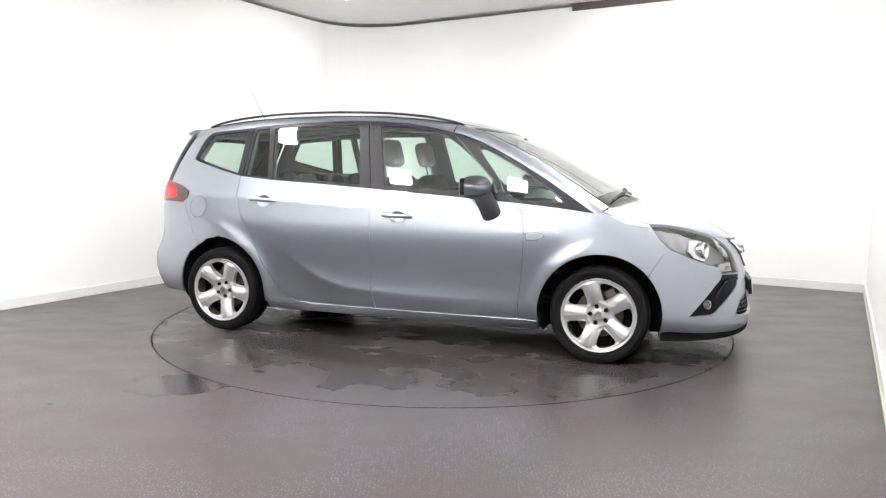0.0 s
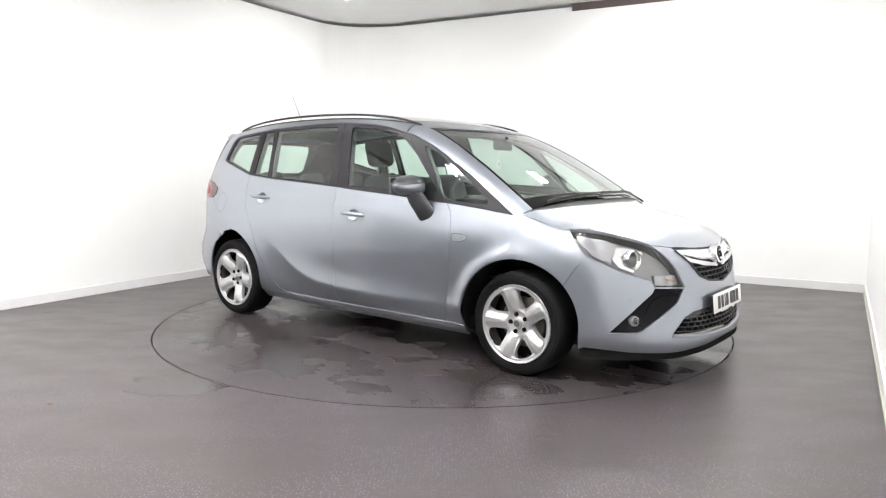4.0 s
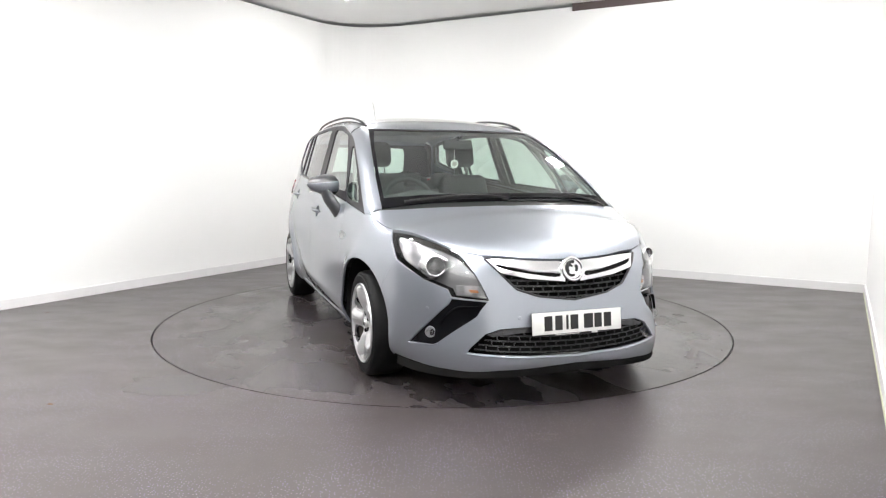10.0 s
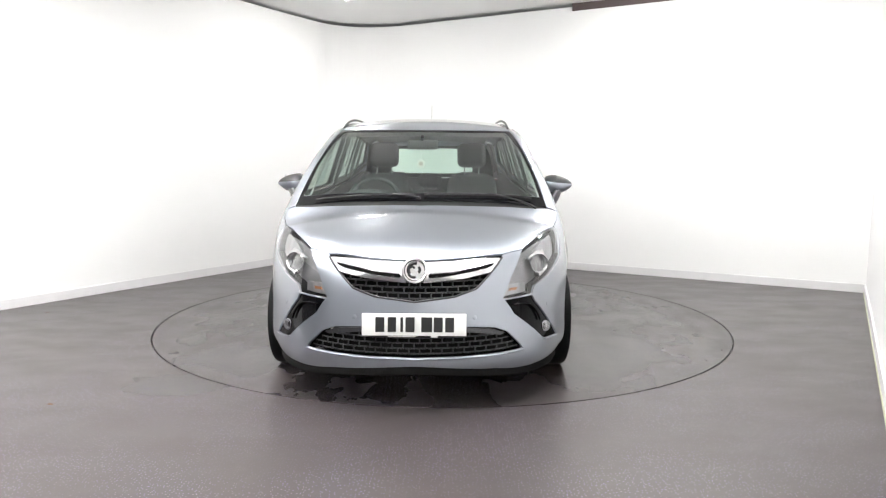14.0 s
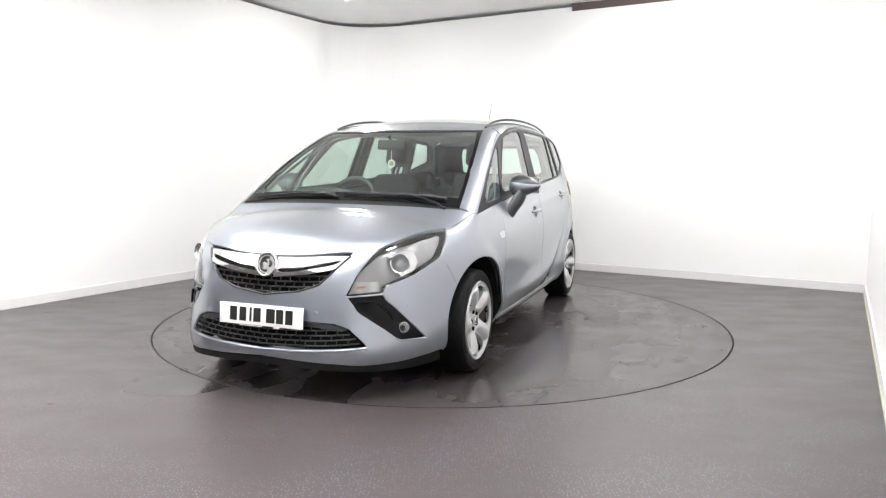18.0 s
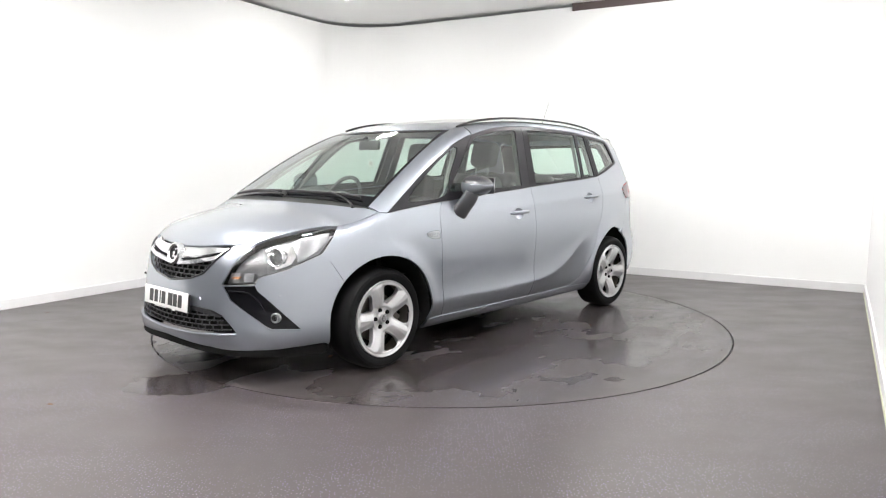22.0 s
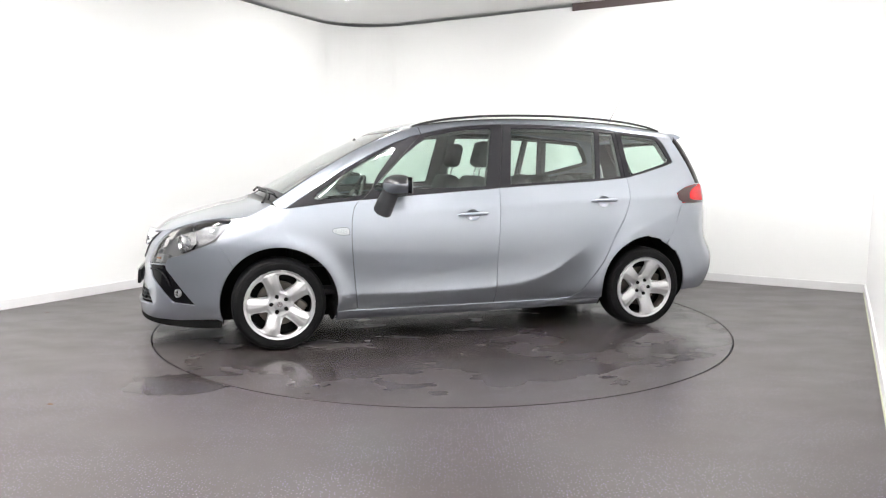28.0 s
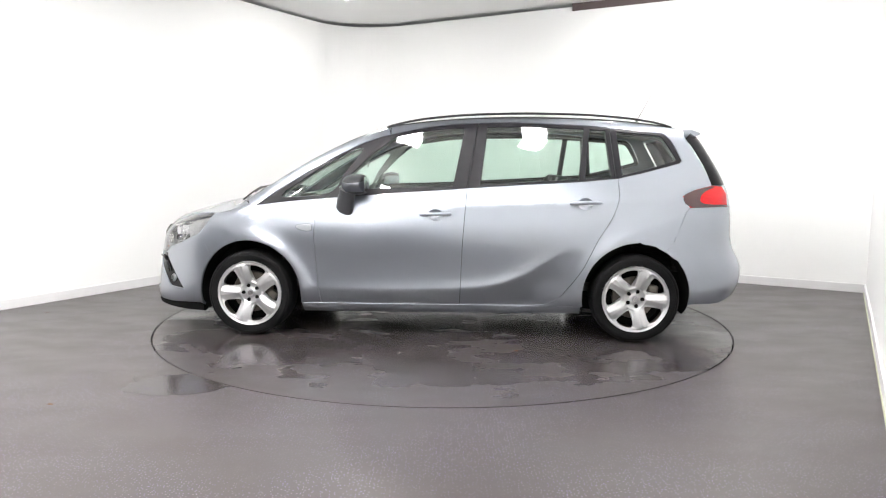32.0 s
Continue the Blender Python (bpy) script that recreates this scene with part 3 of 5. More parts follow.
            first.matrix_basis = Matrix.Translation(p) @ Matrix.Rotation(math.atan2(A_DIR.y, A_DIR.x), 4, "Z")
        else:
            copy_thing(first, Matrix.Translation(p) @ Matrix.Rotation(math.atan2(A_DIR.y, A_DIR.x), 4, "Z"))


build_room()

# ---- the turntable ----
turntable = tagged(new("turntable"), "round flush turntable with damp dark vinyl top", "turntable")


def build_turntable():
    k, r = 128, TABLE_R - .012
    v = [(0, 0, 0)] + [(r * math.cos(2 * math.pi * i / k), r * math.sin(2 * math.pi * i / k), 0) for i in range(k)]
    v += [(x, y, -.045) for x, y, _ in v[1:]]
    f = [(0, 1 + i, 1 + (i + 1) % k) for i in range(k)] + [(1 + i, 1 + k + i, 1 + k + (i + 1) % k, 1 + (i + 1) % k) for i in range(k)]
    part("platform", mesh_of("platform", v, f, TABLE_TOP, False), turntable)


build_turntable()

# ---- the car ----
car = tagged(new("car"), "silver-blue metallic family estate car with black roof rails", "car")
FA, RA = (1.385, .315, .383), (-1.385, .33, .38)       # wheel arches: x, z, radius

BELT = [(1.337, .952), (1.08, .982), (.808, 1.008), (.35, 1.043), (-.082, 1.073), (-.186, 1.083), (-.6, 1.110), (-.969, 1.132), (-1.248, 1.157)]
DLO_TOP = [(1.337, .952), (1.13, 1.088), (.92, 1.219), (.627, 1.374), (.442, 1.447), (.36, 1.466), (.2, 1.502), (.015, 1.531), (-.25, 1.551), (-.55, 1.553), (-1.04, 1.531), (-1.213, 1.512), (-1.56, 1.482)]
DLO_REAR = [(-1.586, 1.474), (-1.636, 1.42), (-1.700, 1.295), (-1.694, 1.273), (-1.66, 1.259), (-1.426, 1.197)]
DOOR_FRONT = [(.842, 1.004), (.885, .93), (.902, .756), (.884, .468), (.862, .248)]
B_GAP = [(-.188, 1.083), (-.160, .7), (-.146, .37), (-.14, .246)]
DOOR_REAR = [(-1.248, 1.157), (-1.253, 1.02), (-1.205, .885), (-1.107, .727), (-.998, .514), (-.901, .377), (-.83, .30), (-.76, .262), (-.68, .250)]
WS_SIDE = [(1.415, .775), (1.25, .752), (1.1, .73), (.8, .675), (.49, .613)]
DITCH = [(.40, .606), (.2, .60), (-.2, .595), (-.7, .59), (-1.2, .585), (-1.6, .565), (-1.75, .545)]
HOOD_SIDE = [(1.385, .845), (1.5, .822), (1.60, .793), (1.655, .778)]
LAMP_TOP = [(1.655, .778), (1.824, .695), (1.95, .628), (2.058, .56)]


def pair(name, me, parent_l, parent_r, label=""):
    return part(name, me, parent_l, label), part(name, mirrored(me), parent_r, label)


def upto(pts, x):
    return [p for p in pts if p[0] > x]


def below(pts, x):
    return [p for p in pts if p[0] < x]


def on_rear(pts):
    p = np.array(pts, float)
    o = np.stack([np.full(len(p), -3.0), p[:, 0], p[:, 1]], 1)
    return march(o, np.tile((1.0, 0, 0), (len(p), 1)))


def on_front(pts):
    p = np.array(pts, float)
    o = np.stack([np.full(len(p), 3.2), p[:, 0], p[:, 1]], 1)
    return march(o, np.tile((-1.0, 0, 0), (len(p), 1)))


def oval(cx, cz, rx, rz, n=28):
    return [(cx + rx * math.cos(a), cz + rz * math.sin(a)) for a in np.linspace(0, 2 * math.pi, n + 1)[:-1]]


def sym(l):
    l = np.array(l, float)
    m = l[::-1].copy()
    m[:, 1] *= -1
    return np.vstack([l, m])


INSERT = [(2.097, .597, .564), (2.201, .452, .555), (2.195, .480, .52), (2.187, .497, .485), (2.072, .660, .338), (2.05, .68, .325), (1.915, .757, .318), (1.93, .742, .335), (2.06, .645, .495), (2.088, .608, .535)]
def ridge_lines():
    """Lines along the flank's two creases, close together across each."""
    out = []
    for f, a, b in ((CREASE, -1.05, .9), (SHOULDER, -1.95, .9)):
        xs = np.arange(a, b, .02)
        for d in (-.024, -.012, -.005, 0, .005, .012, .024):
            out.append(on_side(np.stack([xs, f(xs) + d], 1)))
    return out


CUP_F, CUP_R = oval(.035, .893, .052, .040), oval(-1.018, .980, .052, .040)
FLAP = oval(-1.60, .925, .078, .078, 36)


def build_body():
    side = on_side
    ridges = ridge_lines()
    # front wings
    wing = cat(side(catmull([(.842, 1.004), (1.08, .982), (1.337, .952)])), on_top(catmull(HOOD_SIDE)),
               [(1.70, .787, .82), (1.778, .79, .734)], side([(1.742, .68), (1.682, .58)]), side(arc(*FA, 40, 190, 40)), [(1.0, .88, .246)], side(catmull(DOOR_FRONT[::-1])))
    fl, fr = pair("front_wing", panel("front_wing", wing, PAINT, (.25, .85, .45), .022), car, car)
    # doors
    fd = cat(side(catmull(DOOR_FRONT)), side(catmull(B_GAP[::-1])), side([(-.082, 1.073), (.35, 1.043), (.808, 1.006)]))
    fdl, fdr = pair("front_door", panel("front_door", fd, PAINT, step=.013, holes=[side(CUP_F)], lines=ridges), car, car)
    rd = cat(side(catmull(B_GAP)), side(catmull(DOOR_REAR[::-1])), side(catmull(below(BELT, -.2)[::-1])))
    rdl, rdr = pair("rear_door", panel("rear_door", rd, PAINT, step=.013, holes=[side(CUP_R)], lines=ridges), car, car)
    # windscreen pillars and the body's flank with roof edge and rear quarter
    ap = cat(side(catmull(upto(DLO_TOP, .37))), side([(.372, 1.463)]), on_top([(.40, .606)]), on_top(catmull(WS_SIDE[::-1])), on_top([(1.385, .845)]))
    pair("windscreen_pillar", panel("windscreen_pillar", ap, PAINT, (0, .8, .6), .03), car, car)
    q = cat(side([(.368, 1.464)]), side(catmull(below(DLO_TOP, .37))), side(catmull(DLO_REAR)), side(catmull(DOOR_REAR)), side([(-.68, .246), (-1.0, .246)]),
            side(arc(*RA, -12, 124, 40)), side([(-1.64, .72), (-1.72, .92), (-1.752, .957), (-1.70, 1.036), (-1.79, 1.08), (-1.915, 1.108), (-1.913, 1.13), (-1.857, 1.25), (-1.735, 1.445), (-1.73, 1.50)]),
            on_top(catmull(DITCH[::-1])))
    ql = part("rear_quarter_panel", panel("rear_quarter_panel", q, PAINT, (0, .93, .37), .02, lines=ridges), car)
    qr = part("rear_quarter_panel", mirrored(panel("rear_quarter_panel", q, PAINT, (0, .93, .37), .02, holes=[side(FLAP)], lines=ridges)), car)
    part("fuel_flap", mirrored(panel("fuel_flap", side(FLAP), PAINT, (0, .93, .37), .03, gap=.0015)), qr)
    # sills
    pair("sill", panel("sill", cat(side([(1.0, .243), (-1.0, .243), (-1.0, .19), (1.0, .175)])), PAINT, step=.03, thick=.03), car, car)
    # thin painted bar added to draw the highlight on the door's lower edge
    edge = side(dense([(.99, .2455), (-.64, .2475), (-.74, .256)], .03))
    pair("sill_glint", tube("sill_glint", edge, .0045, PAINT, 8), car, car)
    # bonnet, roof, windscreen
    hood = cat(on_top(catmull([(1.565, 0), (1.545, .3), (1.48, .62), (1.42, .80)])), on_top(catmull(HOOD_SIDE)), on_top(catmull(LAMP_TOP)),
               on_top(catmull([(2.131, .452), (2.185, .28), (2.21, .12), (2.218, 0)])))
    part("bonnet", panel("bonnet", sym(hood), PAINT, (.3, 0, 1), .03, thick=.02), car)
    cowl = cat(on_top(catmull([(1.50, 0), (1.48, .3), (1.43, .62), (1.40, .77)])), on_top(catmull([(1.43, .80), (1.48, .62), (1.545, .3), (1.565, 0)])))
    part("cowl_panel", panel("cowl_panel", sym(cowl), BLACK_TRIM, (0, 0, 1), .04, offset=-.008), car, "black plastic cowl below the windscreen")
    wt = catmull([(.49, .613), (.56, .4), (.59, .2), (.598, 0)])
    wb = catmull([(1.515, 0), (1.495, .3), (1.445, .62), (1.415, .775)])
    ws = part("windscreen", panel("windscreen", sym(cat(on_top(wb), on_top(catmull(WS_SIDE)), on_top(wt))), GLASS, (.5, 0, 1), .05, .004, offset=-.004), car, "greenish laminated windscreen")
    wt2 = catmull([(.54, .585), (.60, .4), (.63, .2), (.635, 0)])
    wb2 = catmull([(1.43, 0), (1.41, .3), (1.36, .62), (1.335, .74)])
    ws2 = [(1.335, .74), (1.2, .722), (1.05, .698), (.8, .652), (.54, .585)]
    part("black_border", panel("black_border", sym(cat(on_top(wb), on_top(catmull(WS_SIDE)), on_top(wt))), GLOSS_BLACK, (.5, 0, 1), .05, .001,
                               holes=[sym(cat(on_top(wb2), on_top(catmull(ws2)), on_top(wt2)))], gap=.001, offset=-.002), ws)
    roof = cat(on_top(wt[::-1]), on_top(catmull(DITCH)), on_top([(-1.79, .3), (-1.80, 0)]))
    part("roof", panel("roof", sym(roof), PAINT, (0, 0, 1), .05, .01), car)
    part("headlining", panel("headlining", sym(roof), LINING, (0, 0, 1), .08, .004, offset=-.05, gap=.01), car)
    # windows
    aline = [(.818, 1.008), (.368, 1.464)]
    g1 = [(1.118, 1.012), (1.125, 1.04), (1.105, 1.062), (.85, 1.232), (.62, 1.358), (.585, 1.366), (.574, 1.345), (.70, 1.18), (.80, 1.045)]
    fq = cat(side(catmull(upto(DLO_TOP, .38))), side(aline[::-1]), side([(1.08, .982)]))
    a, b = pair("quarter_window_frame", panel("quarter_window_frame", fq, WINDOW_TRIM, (0, .95, .3), .03, .01, [side(catmull(g1, 4, True))], .001, -.004), fl, fr)
    pair("quarter_window", panel("quarter_window", side(catmull(g1, 4, True)), GLASS, (0, .95, .3), .04, .004, gap=-.002, offset=-.008, calm=True), fl, fr)
    g2 = [(.72, 1.068), (.735, 1.085), (.50, 1.318), (.345, 1.438), (.30, 1.456), (.02, 1.505), (-.15, 1.514), (-.163, 1.505), (-.085, 1.098)]
    ff = cat(side(aline), side(below(upto(DLO_TOP, -.2), .36)), side([(-.262, 1.551), (-.188, 1.083), (-.082, 1.073), (.35, 1.043)]))
    part_l = panel("front_window_frame", ff, WINDOW_TRIM, (0, .95, .3), .03, .01, [side(g2)], .0015, -.003)
    pair("window_frame", part_l, fdl, fdr)
    pair("window_pane", panel("window_pane", side(g2), GLASS, (0, .95, .3), .06, .004, gap=-.003, offset=-.009, calm=True), fdl, fdr)
    g3 = [(-.327, 1.520), (-.6, 1.524), (-1.012, 1.508), (-.975, 1.150), (-.277, 1.110)]
    g4 = [(-1.055, 1.505), (-1.165, 1.497), (-1.203, 1.166), (-1.018, 1.154)]
    rf = cat(side([(-.188, 1.083), (-.265, 1.551)]), side(below(upto(DLO_TOP, -1.2), -.3)), side([(-1.19, 1.514), (-1.234, 1.157)]), side(below(upto(BELT, -1.2), -.2)[::-1]))
    pair("window_frame", panel("rear_window_frame", rf, WINDOW_TRIM, (0, .95, .3), .03, .01, [side(g3), side(g4)], .0015, -.003), rdl, rdr)
    pair("window_pane", panel("window_pane", side(g3), GLASS, (0, .95, .3), .06, .004, gap=-.003, offset=-.009, calm=True), rdl, rdr)
    pair("fixed_pane", panel("fixed_pane", side(g4), GLASS, (0, .95, .3), .06, .004, gap=-.003, offset=-.009, calm=True), rdl, rdr)
    g5 = [(-1.243, 1.487), (-1.545, 1.461), (-1.575, 1.445), (-1.665, 1.30), (-1.66, 1.284), (-1.64, 1.276), (-1.42, 1.216), (-1.28, 1.18)]
    qf = cat(side([(-1.237, 1.157), (-1.196, 1.513)]), side([(-1.213, 1.512), (-1.56, 1.482)]), side(catmull(DLO_REAR)), side([(-1.3, 1.166)]))
    pair("rear_window_frame", panel("rear_window_frame", qf, WINDOW_TRIM, (0, .95, .3), .03, .01, [side(g5)], .0015, -.003), ql, qr)
    pair("rear_side_window", panel("rear_side_window", side(g5), GLASS, (0, .95, .3), .05, .004, gap=-.003, offset=-.009, calm=True), ql, qr)
    # linings seen through the glass
    for nm, pl, hl, m in (("pillar_lining", fq, [side(catmull(g1, 4, True))], LINING), ("pillar_lining", ff, [side(g2)], DARK_LINING), ("pillar_lining", rf, [side(g3), side(g4)], DARK_LINING), ("pillar_lining", qf, [side(g5)], DARK_LINING)):
        pair(nm, panel(nm, pl, m, (0, .95, .3), .05, .01, hl, .001, -.045), car, car)
    dc = side([(.80, .985), (-.08, 1.05), (-.19, 1.06), (-.97, 1.11), (-1.2, 1.13), (-1.5, 1.19), (-1.7, 1.2), (-1.85, 1.13), (-1.98, 1.08), (-1.98, .75), (-1.75, .72), (-1.2, .8), (-.9, .35), (.85, .3)])
    pair("door_card", panel("door_card", dc, PLASTIC, (0, 1, 0), .1, .01, offset=-.05), car, car, "dark grey plastic inner door panel")
    us = side([(1.0, .93), (.80, .985), (-.19, 1.06), (-1.2, 1.13), (-1.25, 1.0), (-1.0, .5), (-.9, .25), (.98, .25)])
    pair("door_seal", panel("door_seal", us, UNDER, (0, 1, 0), .1, .004, [side(CUP_F), side(CUP_R)], offset=-.022), car, car)
    # front bumper
    half = cat([(2.285, 0, .557), (2.272, .2, .582), (2.245, .31, .62), (2.19, .395, .705)], on_top([(2.131, .452), (2.058, .56)]),
               [(2.155, .485, .673), (2.206, .442, .562), (2.095, .597, .572), (2.077, .612, .612), (1.959, .706, .652), (1.778, .79, .734)],
               side([(1.742, .68), (1.682, .58)]), side(arc(*FA, 40, -17, 16)), [(1.80, .84, .20), (1.95, .77, .20), (2.12, .62, .21), (2.25, .4, .226), (2.325, 0, .24)])
    lowg = sym(on_round(to_round(np.array([(2.332, 0, .285), (2.313, .264, .291), (2.25, .443, .302), (2.19, .55, .308), (2.2, .535, .33), (2.22, .465, .40), (2.25, .40, .425), (2.29, .264, .432), (2.3, 0, .437)]))))
    bump = part("front_bumper", panel("front_bumper", sym(half), PAINT, "round", .03, .015, [lowg, np.array(INSERT), np.array(INSERT) * np.array((1, -1, 1))], .0014), car)
    edge = np.array([(2.325, 0, .243), (2.25, .4, .228), (2.12, .62, .212), (1.95, .77, .203), (1.80, .84, .203)])
    edge = on_round(to_round(dense(edge, .03)))
    edge = np.vstack([(edge[::-1] * np.array((1, -1, 1)))[:-1], edge])
    nrm = normals(edge) * np.array((1, 1, 0))
    nrm /= np.linalg.norm(nrm, axis=1, keepdims=True)
    V, k = [], len(edge)
    for p, q in zip(edge, nrm):
        for o, z in ((-.006, .004), (-.008, -.018), (-.004, -.036), (-.008, -.047), (-.02, -.05), (-.06, -.04), (-.06, .0)):
            V.append(p + q * o + np.array((0, 0, z)))
    F = [(i * 7 + j, i * 7 + (j + 1) % 7, (i + 1) * 7 + (j + 1) % 7, (i + 1) * 7 + j) for i in range(k - 1) for j in range(7)] + [tuple(range(7)), tuple(range(7 * k - 1, 7 * k - 8, -1))]
    bm = bmesh.new()
    bm.from_mesh(mesh_of("splitter", V, F, UNDER))
    part("splitter", from_bm("splitter", bm, UNDER, 40), bump, "matt black plastic splitter")
    crease = [np.array((x, y, z)) for x, y, z in ((2.19, .552, .300), (2.25, .445, .292), (2.313, .264, .281), (2.332, 0, .275))]
    cp = on_round(to_round(dense(np.array(crease), .02)))
    cp = np.vstack([cp, (cp[::-1] * np.array((1, -1, 1)))[1:]])
    part("bumper_ridge", tube("bumper_ridge", cp + normals(cp) * -.002, .007, PAINT, 10), bump)
    # rear end
    tl = [(-1.70, 1.036), (-1.79, 1.08), (-1.915, 1.108), (-2.0, 1.104), (-2.045, 1.05), (-2.05, .957), (-1.752, .957)]
    tlamp = panel("tail_lamp", side(tl), RED_LENS, (-.6, .8, 0), .03, .02, offset=.004)
    pair("tail_lamp", tlamp, car, car)
    rb = cat(side(arc(*RA, 124, 190, 16)), side([(-1.80, .268), (-2.0, .27), (-2.1, .30)]), [(-2.28, .4, .33), (-2.3, 0, .33)], on_rear([(0, .722), (.45, .742), (.62, .897)]), side([(-2.05, .957), (-1.80, .957), (-1.752, .957), (-1.72, .92), (-1.64, .72)]))
    rbm = panel("rear_bumper", rb, PAINT, (-.75, .66, 0), .04)
    pair("rear_bumper", rbm, car, car)
    tg = cat(on_rear([(0, .725), (.45, .745), (.62, .90)]), side([(-2.05, .957), (-2.045, 1.05), (-2.0, 1.106)]), on_rear([(.5, 1.107), (0, 1.108)]))
    gate = part("tailgate", panel("tailgate", sym(tg), PAINT, (-1, 0, .25), .05), car)
    rw = cat(on_rear([(0, 1.112), (.5, 1.11)]), side([(-2.0, 1.109), (-1.919, 1.112), (-1.861, 1.25), (-1.739, 1.447)]), on_rear([(.3, 1.472), (0, 1.476)]))
    rh = on_rear([(0, 1.16), (.40, 1.16), (.44, 1.19), (.42, 1.36), (.39, 1.42), (0, 1.43)])
    part("rear_window", panel("rear_window", sym(rh), GLASS, (-1, 0, .25), .05, .004, gap=-.004, offset=-.006), gate)
    part("black_border", panel("black_border", sym(rw), GLOSS_BLACK, (-1, 0, .25), .04, .004, [sym(rh)], offset=-.002), gate)
    part("tailgate_lining", panel("tailgate_lining", sym(on_rear([(0, .6), (.6, .62), (.72, .9), (.72, 1.12), (0, 1.12)])), PLASTIC, (-1, 0, .25), .1, .01, offset=-.05), gate)
    # roof spoiler: a lip that overhangs the rear window
    ys = np.linspace(-.575, .575, 25)
    V = []
    for y in ys:
        k = abs(y) / .575
        x0 = -1.795 + .05 * k ** 2
        z0 = on_top([(x0, y)])[0][2]
        tip = np.array((-1.955 + .085 * k ** 2.2, 1.502 - .018 * k ** 2))
        for x, z in ((x0, z0 + .001), ((x0 + tip[0]) / 2, (z0 + tip[1]) / 2 + .013), (tip[0] + .01, tip[1] + .006), (tip[0], tip[1] - .003), (tip[0] + .012, tip[1] - .014), (x0 - .03, 1.445), (x0 + .04, 1.45), (x0 + .04, z0 - .03)):
            V.append((x, y, z))
    F = [(i * 8 + j, i * 8 + (j + 1) % 8, (i + 1) * 8 + (j + 1) % 8, (i + 1) * 8 + j) for i in range(24) for j in range(8)] + [tuple(range(8)), tuple(range(199, 191, -1))]
    bm = bmesh.new()
    bm.from_mesh(mesh_of("spoiler", V, F, PAINT))
    part("spoiler", from_bm("spoiler", bm, PAINT, 35), gate, "silver painted roof spoiler lip")
    return fl, fr, fdl, fdr, rdl, rdr, ql, qr, bump, ws


(WING_L, WING_R, FDOOR_L, FDOOR_R, RDOOR_L, RDOOR_R, QUART_L, QUART_R, BUMPER, SCREEN) = build_body()

# ---- wheels ----
def wheel_meshes():
    R = .247
    hole = []
    for k in range(5):
        c = radians(72 * k)
        pts = []
        for rr, da in ((.099, 0), (.106, 6.5), (.130, 13), (.160, 17), (.192, 18.8), (.211, 17.2), (.219, 10), (.2205, 0), (.219, -10), (.211, -17.2), (.192, -18.8), (.160, -17), (.130, -13), (.106, -6.5)):
            a = c + radians(da)
            pts.append((rr * math.cos(a), rr * math.sin(a)))
        hole.append(catmull(pts, 4, True))
    nuts = [[(.057 * math.cos(radians(72 * k + 36)) + .0165 * math.cos(a), .057 * math.sin(radians(72 * k + 36)) + .0165 * math.sin(a)) for a in np.linspace(0, 2 * math.pi, 14)[:-1]] for k in range(5)]
    ring = [(R * math.cos(a), R * math.sin(a)) for a in np.linspace(0, 2 * math.pi, 97)[:-1]]
    # ridges along both edges of every spoke, for a clean fold
    folds = []
    for k in range(5):
        c = radians(72 * k + 36)
        for sg in (-1, 1):
            for dw in (-.003, .003):
                folds.append(np.array([(r0 * math.cos(c) - sg * (h + dw) * math.sin(c), r0 * math.sin(c) + sg * (h + dw) * math.cos(c)) for r0, h in zip(np.linspace(.085, .222, 34), np.linspace(.016, .032, 34))]))
    v, f = fill(np.array(ring), .0062, hole + [np.array(n) for n in nuts], .005, folds)
    r = np.hypot(v[:, 0], v[:, 1])
    ang = np.degrees(np.arctan2(v[:, 1], v[:, 0]))
    da = np.abs((ang - 36 + 36) % 72 - 36)               # from the spoke's middle
    w = r * np.sin(np.radians(da))
    half = np.interp(r, [.085, .222], [.016, .032])
    # dished towards the hub, a flat raised band on every spoke, falling off to the windows
    d = -.020 + .030 * smooth(.05, .19, r) - .004 * smooth(.222, .230, r) + .007 * smooth(.236, .243, r)
    spoke = smooth(.070, .10, r)
    band = spoke * (1 - smooth(.222, .232, r))
    d += band * (.010 * (1 - smooth(-.003, .003, w - half)) - .0025 * np.clip(1 - w / half, 0, 1)) - spoke * .014 * smooth(.003, .022, w - half) * (1 - smooth(.212, .226, r))
    d -= .005 * smooth(.034, .040, r) * (1 - smooth(.072, .082, r))
    P = np.stack([v[:, 0], d, v[:, 1]], 1)
    f = f[:, ::-1]
    N = np.zeros_like(P)
    g = np.cross(P[f[:, 1]] - P[f[:, 0]], P[f[:, 2]] - P[f[:, 0]])
    for i in range(3):
        np.add.at(N, f[:, i], g)
    N /= np.maximum(np.linalg.norm(N, axis=1, keepdims=True), 1e-12)
    rim = sheet("wheel", v, f, P, N, ALLOY, .03)
    tyre = lathe("tyre", [(.223, -.005), (.232, .0), (.243, .006), (.262, .011), (.279, .011), (.281, .0085), (.293, .006), (.304, -.006), (.310, -.03), (.3115, -.06), (.3115, -.15), (.307, -.185), (.29, -.2), (.25, -.2), (.223, -.19)], RUBBER, 80)
    barrel = lathe("barrel", [(.249, .004), (.249, -.19), (.24, -.19), (.236, -.1), (.232, -.05), (.24, -.004)], STEEL, 64)
    disc = lathe("brake_disc", [(.04, -.075), (.148, -.075), (.15, -.08), (.15, -.098), (.04, -.098)], STEEL, 48)
    cap = from_bm("centre_cap", cylinder(.033, .030, .012, (0, -.014, 0), "y", 32, .003), ALLOY)
